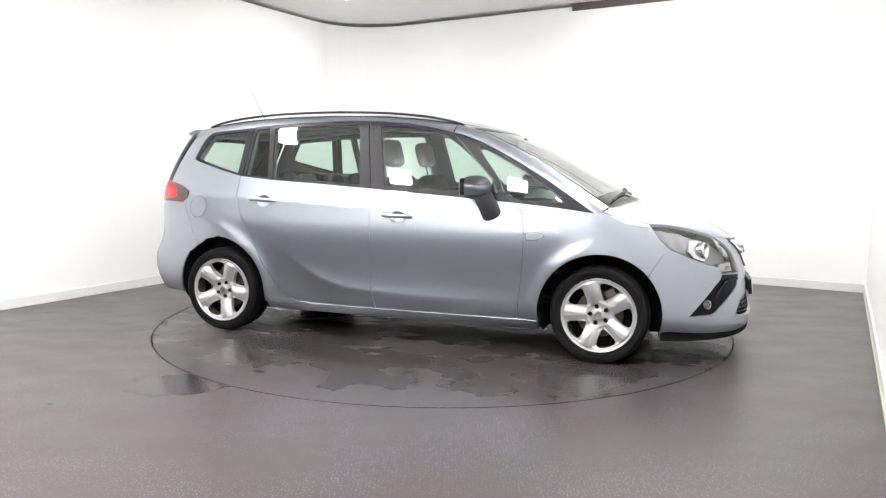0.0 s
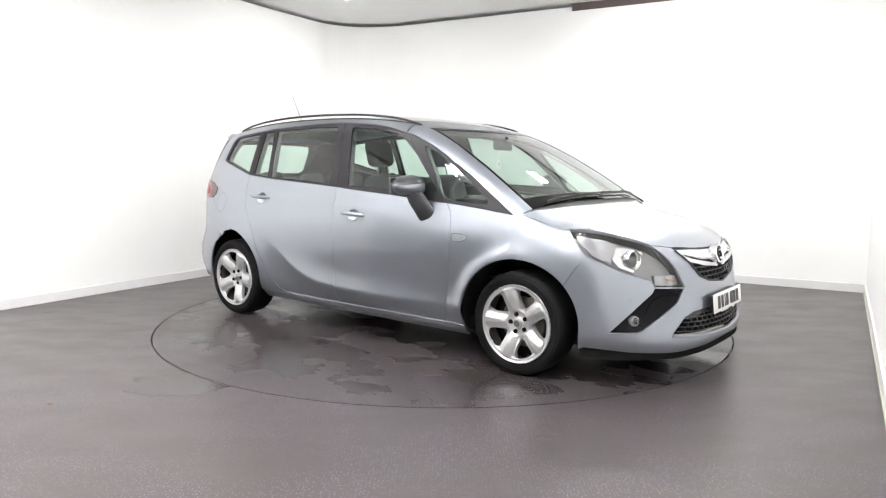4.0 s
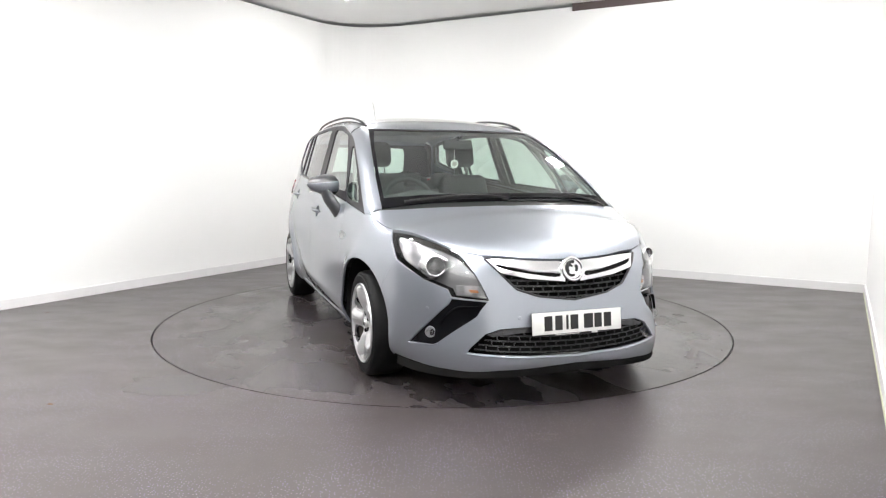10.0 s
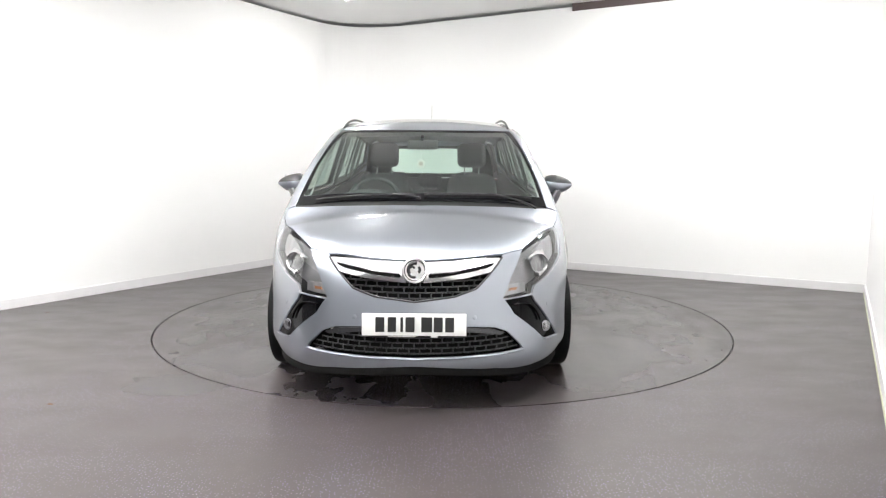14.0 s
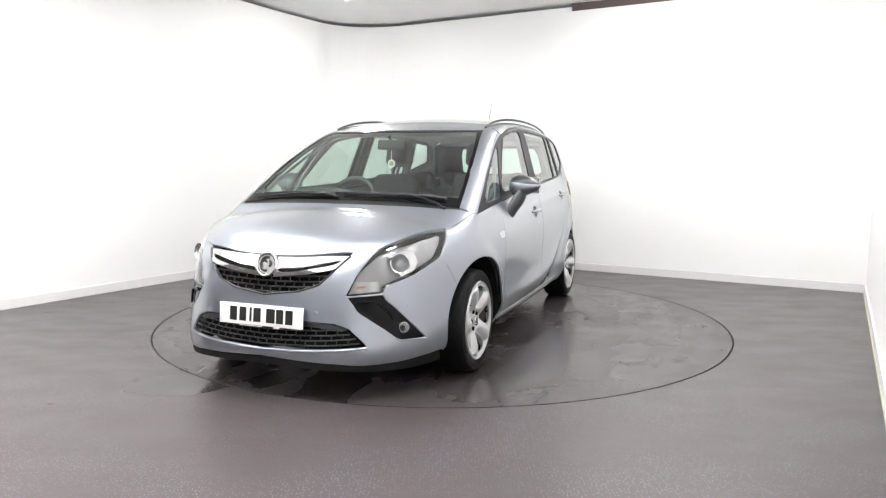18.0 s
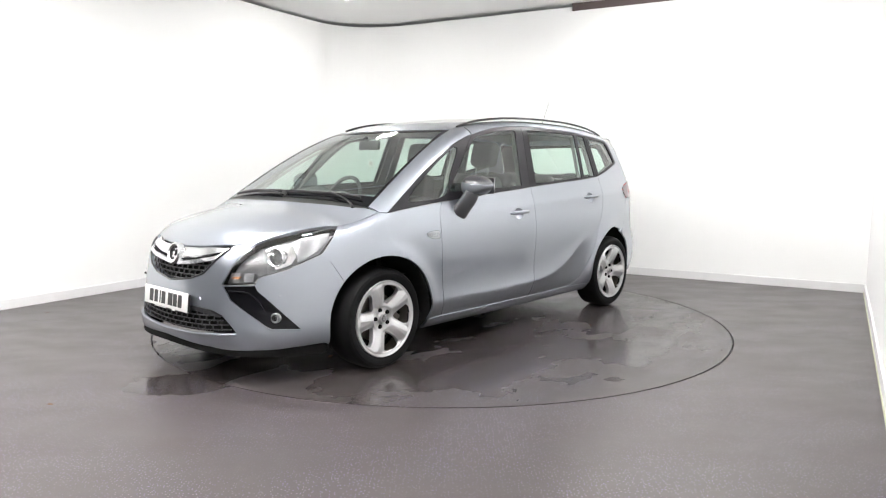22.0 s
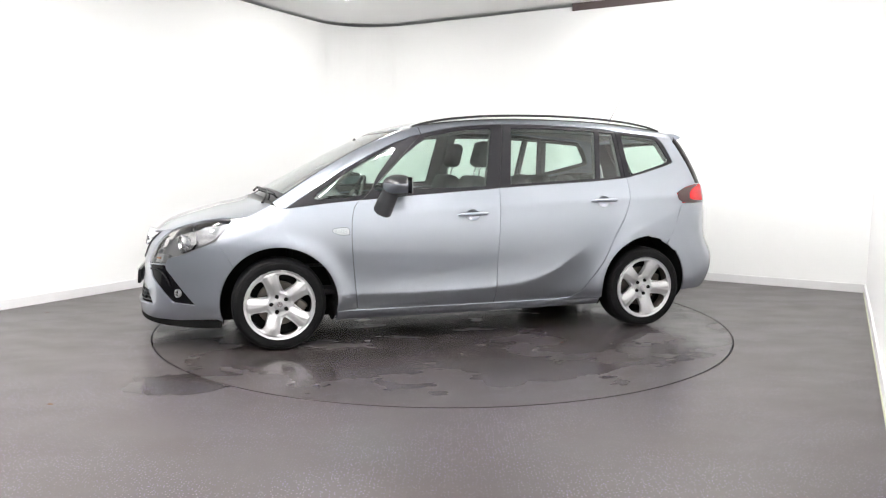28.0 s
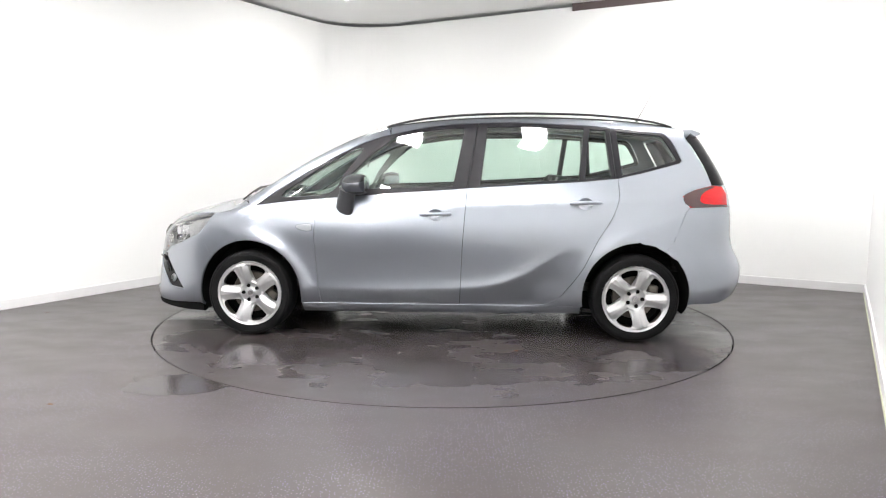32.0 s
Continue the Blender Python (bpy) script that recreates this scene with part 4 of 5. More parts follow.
    nut = from_bm("lug_nut", cylinder(.0150, .013, .014, (.057 * math.cos(radians(36)), -.024, .057 * math.sin(radians(36))), "y", 6), UNDER)
    back = lathe("dust_shield", [(.0, -.12), (.2, -.12), (.21, -.125), (.0, -.13)], UNDER, 40)
    for me in (rim, barrel, cap, nut):
        me.transform(Matrix.Diagonal((.945, 1, .945, 1)))
    return rim, tyre, barrel, disc, cap, nut, back


def build_wheels():
    rim, tyre, barrel, disc, cap, nut, back = wheel_meshes()
    caliper = box_mesh("brake_caliper", (.07, .06, .14), (-.13, -.085, .03), STEEL, .012, 2)
    valve = from_bm("valve", cylinder(.004, .003, .03, (.205, .0, .0), "y", 8), BLACK_TRIM)
    emblem = from_bm("emblem", cylinder(.021, .019, .004, (0, -.007, 0), "y", 24), CHROME)
    for x, s, spin in ((1.385, 1, 36), (1.385, -1, 34), (-1.382, 1, 4), (-1.382, -1, 65)):
        w = part("wheel", rim, car, "five-spoke silver alloy wheel")
        for i, (n, m) in enumerate((("tyre", tyre), ("barrel", barrel), ("brake_disc", disc), ("centre_cap", cap), ("dust_shield", back), ("brake_caliper", caliper), ("valve", valve), ("emblem", emblem))):
            part(n, m, w, {"tyre": "worn black rubber tyre", "brake_disc": "rusty steel brake disc"}.get(n, ""))
        for k in range(5):
            o = part("lug_nut", nut, w)
            o.matrix_basis = Matrix.Rotation(radians(72 * k), 4, "Y")
        spin_m = Matrix.Rotation(radians(-spin if s > 0 else spin), 4, "Y")
        # seen from outside, the left side's forward way points to the picture's left
        w.matrix_basis = Matrix.Translation((x, s * .888, .3115)) @ (Matrix.Rotation(math.pi, 4, "Z") if s < 0 else Matrix()) @ spin_m
        # arch lining
        cx, cz, r = FA if x > 0 else RA
        prof = arc(cx, cz, r + .004, -22, 202, 38)
        vs, fs = [], []
        for px, pz in prof:
            wy = min(.90, on_side([(px, pz)])[0][1] - .012)
            vs += [(px, s * .60, pz), (px, s * wy, pz)]
        for i in range(len(prof) - 1):
            fs.append((2 * i, 2 * i + 1, 2 * i + 3, 2 * i + 2))
        n = len(vs)
        vs += [(px, s * .60, pz) for px, pz in prof]
        fs.append(tuple(range(n, len(vs))))
        part("arch_liner", mesh_of("arch_liner", vs, fs, UNDER), car)


build_wheels()


# ---- under the body ----
def build_under():
    part("underbody", box_mesh("underbody", (3.4, 1.0, .12), (0, 0, .27), UNDER, .03, 2), car)
    part("floor_pan", box_mesh("floor_pan", (2.05, 1.66, .1), (0, 0, .25), UNDER, .03, 2), car)
    part("exhaust_silencer", box_mesh("exhaust_silencer", (.5, .28, .12), (-.55, -.3, .165), UNDER, .05, 3), car)


build_under()



# ---- fittings on the body ----
def skin_normal(p):
    return normals(np.array([p], float))[0]


def build_handles():
    for cup, cx, cz, doors in ((CUP_F, .035, .897, (FDOOR_L, FDOOR_R)), (CUP_R, -1.018, .984, (RDOOR_L, RDOOR_R))):
        def dish(P):
            q = ((P[:, 0] - cx) / .052) ** 2 + ((P[:, 2] - (cz - .004)) / .04) ** 2
            return -.026 * np.clip(1 - q, 0, 1) ** .7
        pair("handle_cup", panel("handle_cup", on_side(cup), PAINT, step=.008, thick=.004, gap=-.001, offset=-.002, shape=dish), *doors)
        xs = np.linspace(cx + .108, cx - .112, 15)
        base = on_side([(x, cz + (x - cx) * -.03) for x in xs])
        lift = np.array([.004, .016, .024, .028, .03, .03, .03, .03, .03, .03, .03, .028, .024, .018, .006])
        pts = base + normals(base) * lift[:, None]
        rs = np.array([.006, .011, .013, .0135, .0135, .0135, .0135, .0135, .0135, .0135, .0135, .0135, .013, .012, .007])
        pair("door_handle", tube("door_handle", pts, rs, PAINT, 12, 1.0, (0, 1, 0)), *doors, "silver painted pull handle")


def build_mirrors():
    n, k = 40, 24
    V = []
    for j in range(k + 1):
        th = math.pi * j / k
        for i in range(n):
            ph = 2 * math.pi * i / n
            pw = lambda v, e: math.copysign(abs(v) ** e, v)
            x, y, z = pw(math.sin(th), .8) * math.cos(ph), pw(math.sin(th), .8) * math.sin(ph), pw(math.cos(th), .9)
            k2 = 1.12 - .30 * (y + 1) - .10 * max(0, y) ** 2
            X = .120 * x * k2 if x > 0 else max(.12 * x, -.07) * (.6 + .4 * k2)
            Y = .108 * y
            Z = .082 * z * k2 + .004 * y
            V.append((X, Y, Z))
    F = []
    for j in range(k):
        for i in range(n):
            F.append((j * n + i, (j + 1) * n + i, (j + 1) * n + (i + 1) % n, j * n + (i + 1) % n))
    M = Matrix.Translation((.592, .962, 1.107)) @ Matrix.Rotation(radians(-8), 4, "Z")

    def piece(name, z0, z1, mat, grow=1.0):
        bm = bmesh.new()
        vs = [bm.verts.new(Vector(v) * grow) for v in V]
        for f in F:
            bm.faces.new([vs[i] for i in f])
        bmesh.ops.remove_doubles(bm, verts=bm.verts, dist=1e-5)
        for z, s in ((z0, -1), (z1, 1)):
            g = bmesh.ops.bisect_plane(bm, geom=bm.verts[:] + bm.edges[:] + bm.faces[:], plane_co=(0, 0, z), plane_no=(.05 * s, .12 * s, s), clear_outer=True)
            bmesh.ops.holes_fill(bm, edges=[e for e in g["geom_cut"] if isinstance(e, bmesh.types.BMEdge)])
        bmesh.ops.transform(bm, matrix=M, verts=bm.verts)
        return from_bm(name, bm, mat, 50)
    l, r = pair("mirror_housing", piece("mirror_housing", -.050, .022, PAINT, 1.01), FDOOR_L, FDOOR_R, "silver mirror housing band")
    pair("mirror_cap", piece("mirror_cap", .0235, .2, CAP_GREY), FDOOR_L, FDOOR_R, "dark grey mirror cap")
    pair("mirror_base", piece("mirror_base", -.2, -.0515, BLACK_TRIM), FDOOR_L, FDOOR_R)
    pts = catmull([(.69, .868, .912), (.68, .890, .945), (.668, .920, .99), (.652, .945, 1.035), (.645, .955, 1.06)], 5)
    pair("mirror_arm", tube("mirror_arm", pts, np.linspace(.068, .058, len(pts)), ARM_GREY, 16, .5, (0, 1, .4)), FDOOR_L, FDOOR_R)
    gl = from_bm("mirror_glass", rounded_box((.004, .15, .11), (.514, .965, 1.107), .0015, 1), CHROME)
    pair("mirror_glass", gl, FDOOR_L, FDOOR_R)


def build_roof_fittings():
    xs = np.array([.415, .36, .25, .1, -.2, -.6, -1.0, -1.3, -1.5, -1.6, -1.66])
    base = on_top(np.stack([xs, np.interp(xs, [-1.66, -1.2, .4], [.57, .592, .61])], 1))
    h = np.array([.003, .010, .019, .026, .031, .033, .033, .029, .022, .013, .003])
    base[:, 2] += h
    pts = catmull(base, 5)
    part_r = tube("roof_rail", pts, .0085, BLACK_TRIM, 10, 1.0)
    pair("roof_rail", part_r, car, car, "satin black roof rail")
    gap = base.copy()
    gap[:, 2] -= h * .95
    pts2 = catmull(gap, 5)
    pair("rail_foot", tube("rail_foot", pts2, np.interp(np.arange(len(pts2)), [0, 4, len(pts2) - 5, len(pts2) - 1], [.004, .006, .006, .004]), BLACK_TRIM, 8, 1.0), car, car)
    b = on_top([(-1.525, 0)])[0]
    ant = part("aerial", tube("aerial", [b + np.array((-.0, 0, .02)), b + np.array((-.07, 0, .15)), b + np.array((-.14, 0, .285))], [.0035, .0018, .0012], BLACK_TRIM, 8, up=(0, 1, 0)), car, "thin black whip aerial")
    part("aerial_base", tube("aerial_base", [b + np.array((.03, 0, -.004)), b + np.array((0, 0, .012)), b + np.array((-.03, 0, -.002))], [.008, .018, .008], BLACK_TRIM, 10), ant)
    pair("roof_seam", tube("roof_seam", on_side([(.372, 1.466), (.374, 1.49), (.378, 1.512)]), .003, UNDER, 6, up=(1, 0, 0)), car, car)


def build_wipers():
    for pts, arm in (([(1.425, -.64), (1.44, -.5), (1.450, -.38), (1.462, -.2), (1.468, -.03)], [(1.50, .0), (1.475, -.1), (1.455, -.32)]),
                     ([(1.462, .02), (1.455, .2), (1.43, .4), (1.40, .56), (1.385, .68)], [(1.47, .70), (1.44, .62), (1.418, .42)])):
        base = on_top(catmull(pts, 4))
        n = normals(base)
        w = part("wiper", tube("wiper", base + n * .013, .0055, BLACK_TRIM, 8, 1.6), car, "black windscreen wiper")
        a = on_top(catmull(arm, 4))
        part("wiper_arm", tube("wiper_arm", a + normals(a) * np.linspace(.010, .020, len(a))[:, None], np.linspace(.010, .006, len(a)), BLACK_TRIM, 8, .7), w)


def round_part(name, c, nrm, prof, mat, seg=40):
    """A turned piece, its axis along nrm at c."""
    me = lathe(name, prof, mat, seg)
    q = Vector((0, 1, 0)).rotation_difference(Vector(nrm))
    me.transform(Matrix.Translation(c) @ q.to_matrix().to_4x4())
    return me


def surf(pts, off=0.0):
    p = on_round(to_round(np.array(pts, float)))
    return p + normals(p) * off


HEAD = np.vstack([on_top(LAMP_TOP), [(2.155, .485, .675), (2.206, .442, .566), (2.097, .597, .576), (2.077, .611, .612), (1.959, .703, .653), (1.778, .787, .735), (1.70, .787, .82)]])


def build_lamps():
    hd = np.array(HEAD)
    c2 = hd.mean(0)
    hole = c2 + (hd - c2) * .985
    lens = panel("headlamp", hd, CLEAR, "round", .03, .004, gap=.0015)
    L, R = pair("headlamp", lens, car, car, "clear headlamp with chrome reflector and dark bezel")

    def add(name, me, label=""):
        pair(name, me, L, R, label)
    add("bezel", panel("bezel", hd, BEZEL, "round", .03, .06, [hole], .004, -.014))
    add("lamp_housing", panel("lamp_housing", hd, material("lamp_housing", (.24, .24, .25), .32, .6), "round", .03, .004, gap=.004, offset=-.065), "dark grey lamp housing")
    # outer reflector, the bracket round the projector, indicator
    add("main_reflector", panel("main_reflector", [(1.70, .77, .865), (1.82, .71, .845), (1.96, .65, .79), (1.94, .69, .755), (1.90, .715, .735), (1.90, .725, .69), (1.80, .775, .745), (1.73, .785, .81)], REFLECTOR, "round", .011, .02, offset=-.035, shape=lambda P: -.004 * (1 + np.sin(P[:, 0] * 60 + P[:, 2] * 30)) - .001 * np.sin(P[:, 2] * 110)))
    add("chrome_bracket", panel("chrome_bracket", [(1.905, .69, .785), (1.96, .655, .79), (2.03, .605, .765), (2.03, .605, .748), (1.965, .66, .768), (1.935, .68, .735), (1.955, .685, .69), (2.01, .655, .668), (2.005, .665, .650), (1.93, .70, .675), (1.90, .715, .72)], CHROME, "round", .02, .03, offset=-.022))
    c = surf([(2.004, .668, .727)], -.022)[0]
    n = np.array((.93, .33, .08))
    add("projector_ring", round_part("projector_ring", c, n, [(.044, -.04), (.054, .014), (.051, .019), (.046, .016), (.036, -.006), (.034, -.04)], CHROME))
    add("projector_lens", round_part("projector_lens", c, n, [(.0005, .008), (.014, .006), (.025, -.001), (.034, -.014), (.0005, -.022)], material("projector_glass", (.22, .225, .23), .08, .3, 1)), "smoked projector lens")
    ind = [(2.10, .590, .635), (2.19, .475, .640), (2.198, .455, .575), (2.105, .585, .585)]
    add("indicator_reflector", panel("indicator_reflector", ind, REFLECTOR, "round", .012, .02, offset=-.03, shape=lambda P: -.004 * (1 + np.sin(P[:, 1] * 110))))
    add("indicator_bulb", panel("indicator_bulb", [(2.150, .535, .618), (2.178, .495, .617), (2.182, .487, .600), (2.158, .525, .600)], AMBER, "round", .012, .01, offset=-.022), "amber indicator bulb cover")
    # metallic bar that stands in for the edge highlight between lens and body
    rim = surf(dense(hd[len(LAMP_TOP) + 1:], .02), .001)
    add("lens_glint", tube("lens_glint", rim, .002, REFLECTOR, 6), "thin metallic bar added as the highlight round the lens")
    # black corner insert with the fog lamp
    ins = INSERT
    IL, IR = pair("fog_lamp_insert", panel("fog_lamp_insert", ins, GLOSS_BLACK, "round", .02, .03, gap=.001, offset=-.008), BUMPER, BUMPER, "gloss black corner insert")
    f = surf([(2.035, .692, .387)], .0)[0]
    fn = skin_normal(f) * .6 + np.array((.6, .1, 0))
    fn /= np.linalg.norm(fn)
    pair("fog_lamp", round_part("fog_lamp", f - fn * .004, fn, [(.0005, -.008), (.018, -.004), (.024, .006), (.029, .004), (.029, -.03), (.0005, -.03)], REFLECTOR), IL, IR, "round chrome fog lamp")
    pair("fog_lens", round_part("fog_lens", f + fn * .008, fn, [(.0005, .004), (.012, .003), (.023, -.002), (.023, -.004), (.0005, -.004)], CLEAR), IL, IR)
    blade = surf(catmull([(2.185, .49, .535), (2.13, .575, .528), (2.09, .625, .48), (2.075, .65, .43)], 6), .002)
    pair("insert_blade", tube("insert_blade", blade, np.linspace(.012, .006, len(blade)), GLOSS_BLACK, 8, .6), IL, IR)
    # body-coloured bar added for the paint highlight below the insert
    edge = surf(dense([(2.072, .664, .334), (2.05, .684, .321), (1.91, .76, .313)], .02), .003)
    pair("insert_glint", tube("insert_glint", edge, .004, PAINT, 6), IL, IR)
    # side repeaters
    rp = on_side(catmull([(1.030, .802), (1.0, .815), (.93, .817), (.922, .79), (.93, .777), (.985, .779)], 4, True))
    pair("side_repeater", panel("side_repeater", rp, CLEAR, (0, 1, 0), .01, .006, gap=0, offset=.006), WING_L, WING_R, "clear oval side indicator")
    pair("repeater_base", panel("repeater_base", rp, material("repeater_silver", (.38, .40, .43), .3, .6), (0, 1, 0), .01, .004, gap=-.003, offset=.0015), WING_L, WING_R)
    pair("repeater_seal", panel("repeater_seal", rp, SATIN_TRIM, (0, 1, 0), .01, .004, gap=-.0055, offset=.0005), WING_L, WING_R)
    # tail lamp: a dark forward tip on the red lens
    tip = on_side(catmull([(-1.704, 1.036), (-1.79, 1.077), (-1.912, 1.104), (-1.935, 1.097), (-1.86, 1.065), (-1.825, 1.02), (-1.855, .985), (-2.04, .974), (-2.043, .961), (-1.757, .961)], 3, True))
    for o in [o for o in car.children if o.name.startswith("tail_lamp")]:
        me = panel("lamp_tip", tip, DARK_RED, (-.6, .8, 0), .02, .01, offset=.0065)
        q = o.data.vertices[0].co.y
        part("lamp_tip", me if q > 0 else mirrored(me), o, "dark smoked forward tip")
    # parking sensors
    for p in ((2.276, .303, .479), (2.01, .704, .505)):
        s = surf([p], .0)[0]
        sn = skin_normal(s)
        pair("parking_sensor", round_part("parking_sensor", s, sn, [(.0005, .003), (.009, .002), (.0105, 0), (.0105, -.01), (.0005, -.01)], PAINT, 20), BUMPER, BUMPER)


def build_grilles():
    opening = [(0, .559), (.2, .584), (.31, .622), (.392, .707), (.445, .768), (.3, .772), (0, .76)]
    op = sym(cat(on_front(opening[:4]), on_top(catmull([(2.131, .452), (2.185, .28), (2.21, .12), (2.218, 0)]))))
    gr = part("upper_grille", panel("upper_grille", op, UNDER, "round", .03, .01, gap=-.004, offset=-.05), car, "black plastic grille with chrome bar")
    # chrome bar in two wings, with dark slots
    bar = on_front([(.045, .752), (.2, .757), (.446, .768), (.42, .735), (.38, .70), (.25, .672), (.045, .651)])
    slot = on_front(catmull([(.082, .700), (.2, .711), (.33, .732), (.402, .745), (.36, .719), (.2, .688), (.082, .674)], 4, True))
    for k in (0, 1):
        me = panel("chrome_bar", bar, CHROME, "round", .015, .03, [slot], 0, .0, shape=lambda P: .012 * np.exp(-((P[:, 2] - .69 + P[:, 1] * .0) / .03) ** 2))
        part("chrome_bar", mirrored(me) if k else me, gr, "polished chrome wing bar")
        me = panel("slot_back", slot, UNDER, "round", .02, .004, gap=-.006, offset=-.012)
        part("slot_back", mirrored(me) if k else me, gr)
    frame_l = surf(dense(np.vstack([on_front(opening[:5])]), .02), .003)
    full = np.vstack([frame_l[::-1] * np.array((1, -1, 1)), frame_l[1:]])
    part("grille_surround", tube("grille_surround", full, .0055, SATIN_TRIM, 8), gr, "thin dark grey surround")

    def lattice(poly, zs, ys, parent, r, off):
        pl = np.array(poly)
        pl = np.vstack([pl, pl[::-1] * np.array((-1, 1))])
        for z in zs:
            y = np.arange(-.6, .6, .01)
            q = np.stack([y, z + .012 * (np.abs(y) / .4) ** 2], 1)
            q = q[inside(q, pl)]
            if len(q) > 4:
                p = on_front(q)
                part("slat", tube("slat", p + normals(p) * off, r, GRILLE, 6, .8), parent)
        zs = [2 * zs[0] - zs[1], *zs, 2 * zs[-1] - zs[-2]]
        for k, (za, zb) in enumerate(zip(zs[:-1], zs[1:])):         # staggered like bricks
            for y0 in ys:
                y1 = y0 + (k % 2) * (ys[1] - ys[0]) / 2
                up = .012 * (abs(y1) / .4) ** 2
                q = np.stack([np.full(4, y1), np.linspace(za + up, zb + up, 4)], 1)
                if inside(q, pl).sum() > 2:
                    p = on_front(q)
                    part("upright", tube("upright", p + normals(p) * (off + .002), r * .8, GRILLE, 6, 1.0, (0, 1, 0)), parent)
    lattice(opening, (.576, .604, .632, .66), np.arange(-.44, .45, .055), gr, .0048, -.014)
    low = [(0, .289), (.264, .295), (.443, .306), (.545, .312), (.53, .33), (.462, .398), (.40, .421), (.264, .428), (0, .433)]
    lg = part("lower_grille", panel("lower_grille", sym(on_front(low)), UNDER, "round", .03, .01, gap=-.004, offset=-.05), car, "black lattice lower air intake")
    lattice(low, (.304, .330, .356, .382, .404), np.arange(-.56, .57, .056), lg, .0045, -.014)
    top = on_front([(0, .405), (.3, .402), (.44, .385), (.47, .396), (.40, .422), (.264, .429), (0, .434)])
    part("intake_trim", panel("intake_trim", sym(top), SATIN_TRIM, "round", .03, .03, offset=-.01, gap=.002), lg, "dark grey strip above the intake")


def build_plate():
    tilt = Matrix.Translation((2.327, 0, .4525)) @ Matrix.Rotation(radians(-6), 4, "Y")
    m = box_mesh("number_plate", (.006, .52, .111), (0, 0, 0), WHITE_PLATE, .002, 2)
    m.transform(tilt)
    p = part("number_plate", m, car, "white number plate with black bars")
    h = box_mesh("plate_holder", (.02, .50, .10), (-.014, 0, -.004), BLACK_TRIM, .003, 1)
    h.transform(tilt)
    part("plate_holder", h, p)
    for y, w in ((-.170, .045), (-.110, .042), (-.061, .013), (-.020, .045), (.063, .054), (.120, .044), (.177, .044)):
        b = box_mesh("plate_bar", (.002, w, .074), (.0038, y, 0), BAR_BLACK, .0006, 1)
        b.transform(tilt)
        part("plate_bar", b, p)
    for y, w, hh in ((-.06, .14, .004), (.10, .035, .009)):
        b = box_mesh("plate_footer", (.002, w, hh), (.0, y, -.060), WHITE_PLATE, .0005, 1)
        b.transform(tilt)
        part("plate_footer", b, p)


def build_badge():
    c = np.array((2.258, 0, .713))
    n = np.array((.96, 0, .28))
    b = part("badge", round_part("badge", c, n, [(.0005, .006), (.049, .007), (.054, .014), (.061, .015), (.066, .009), (.066, -.03), (.0005, -.03)], CHROME, 56), car, "round chrome emblem with plain raised shapes")
    q = Vector((1, 0, 0)).rotation_difference(Vector(n)).to_matrix().to_4x4()
    for cy, cz, r, a0, a1, w in ((.002, .004, .034, 75, 215, .020), (-.006, -.010, .024, 170, 300, .015), (.010, .004, .016, -60, 60, .016), (-.012, .010, .010, 0, 180, .012)):
        pts = [(.006, cy + r * math.cos(radians(a)), cz + r * math.sin(radians(a))) for a in np.linspace(a0, a1, 12)]
        me = tube("emblem_shape", pts, w * .5, BLACK_TRIM, 6, up=(1, 0, 0))
        me.transform(Matrix.Translation(c) @ q)
        part("emblem_shape", me, b)


build_handles()
build_mirrors()
build_roof_fittings()
build_wipers()
build_lamps()
build_grilles()
build_plate()
build_badge()


# ---- inside the car ----
def build_seat(name, x, y, w, zb, zt, lean, head, label):
    """A seat: cushion base point x, backrest from zb to zt, leaning back."""
    m = Matrix.Translation((x, y, zb)) @ Matrix.Rotation(radians(-lean), 4, "Y")
    h = zt - zb
    bm = rounded_box((.13, w, h), (0, 0, h / 2), .05, 4)
    for v in bm.verts:
        k = v.co.z / h
        v.co.y *= 1 - .85 * max(0, k - .6) ** 1.3
        v.co.z -= .05 * (abs(v.co.y) / (w / 2)) ** 2 if k > .8 else 0
        v.co.x += .03 * (abs(v.co.y) / (w / 2)) ** 3 if v.co.x > 0 else 0
    bmesh.ops.transform(bm, matrix=m, verts=bm.verts)
    s = part(name, from_bm(name, bm, FABRIC), car, label)
    cu = rounded_box((.5, w, .16), (x + .25, y, zb - .02), .05, 4)
    part("cushion", from_bm("cushion", cu, FABRIC), s)
    hb = rounded_box((.1, head[0], head[1]), (0, 0, h + head[2] + head[1] / 2), .042, 4)
    for v in hb.verts:
        k = (v.co.z - h - head[2]) / head[1]
        v.co.y *= 1 - .12 * (2 * k - 1) ** 2
    bmesh.ops.transform(hb, matrix=m, verts=hb.verts)
    part("headrest", from_bm("headrest", hb, FABRIC), s)
    for d in (-.06, .06):
        t = tube("headrest_post", [m @ Vector((0, d, h - .03)), m @ Vector((0, d, h + head[2] + .03))], .006, CHROME, 8, up=(1, 0, 0))
        part("headrest_post", t, s)
    return s


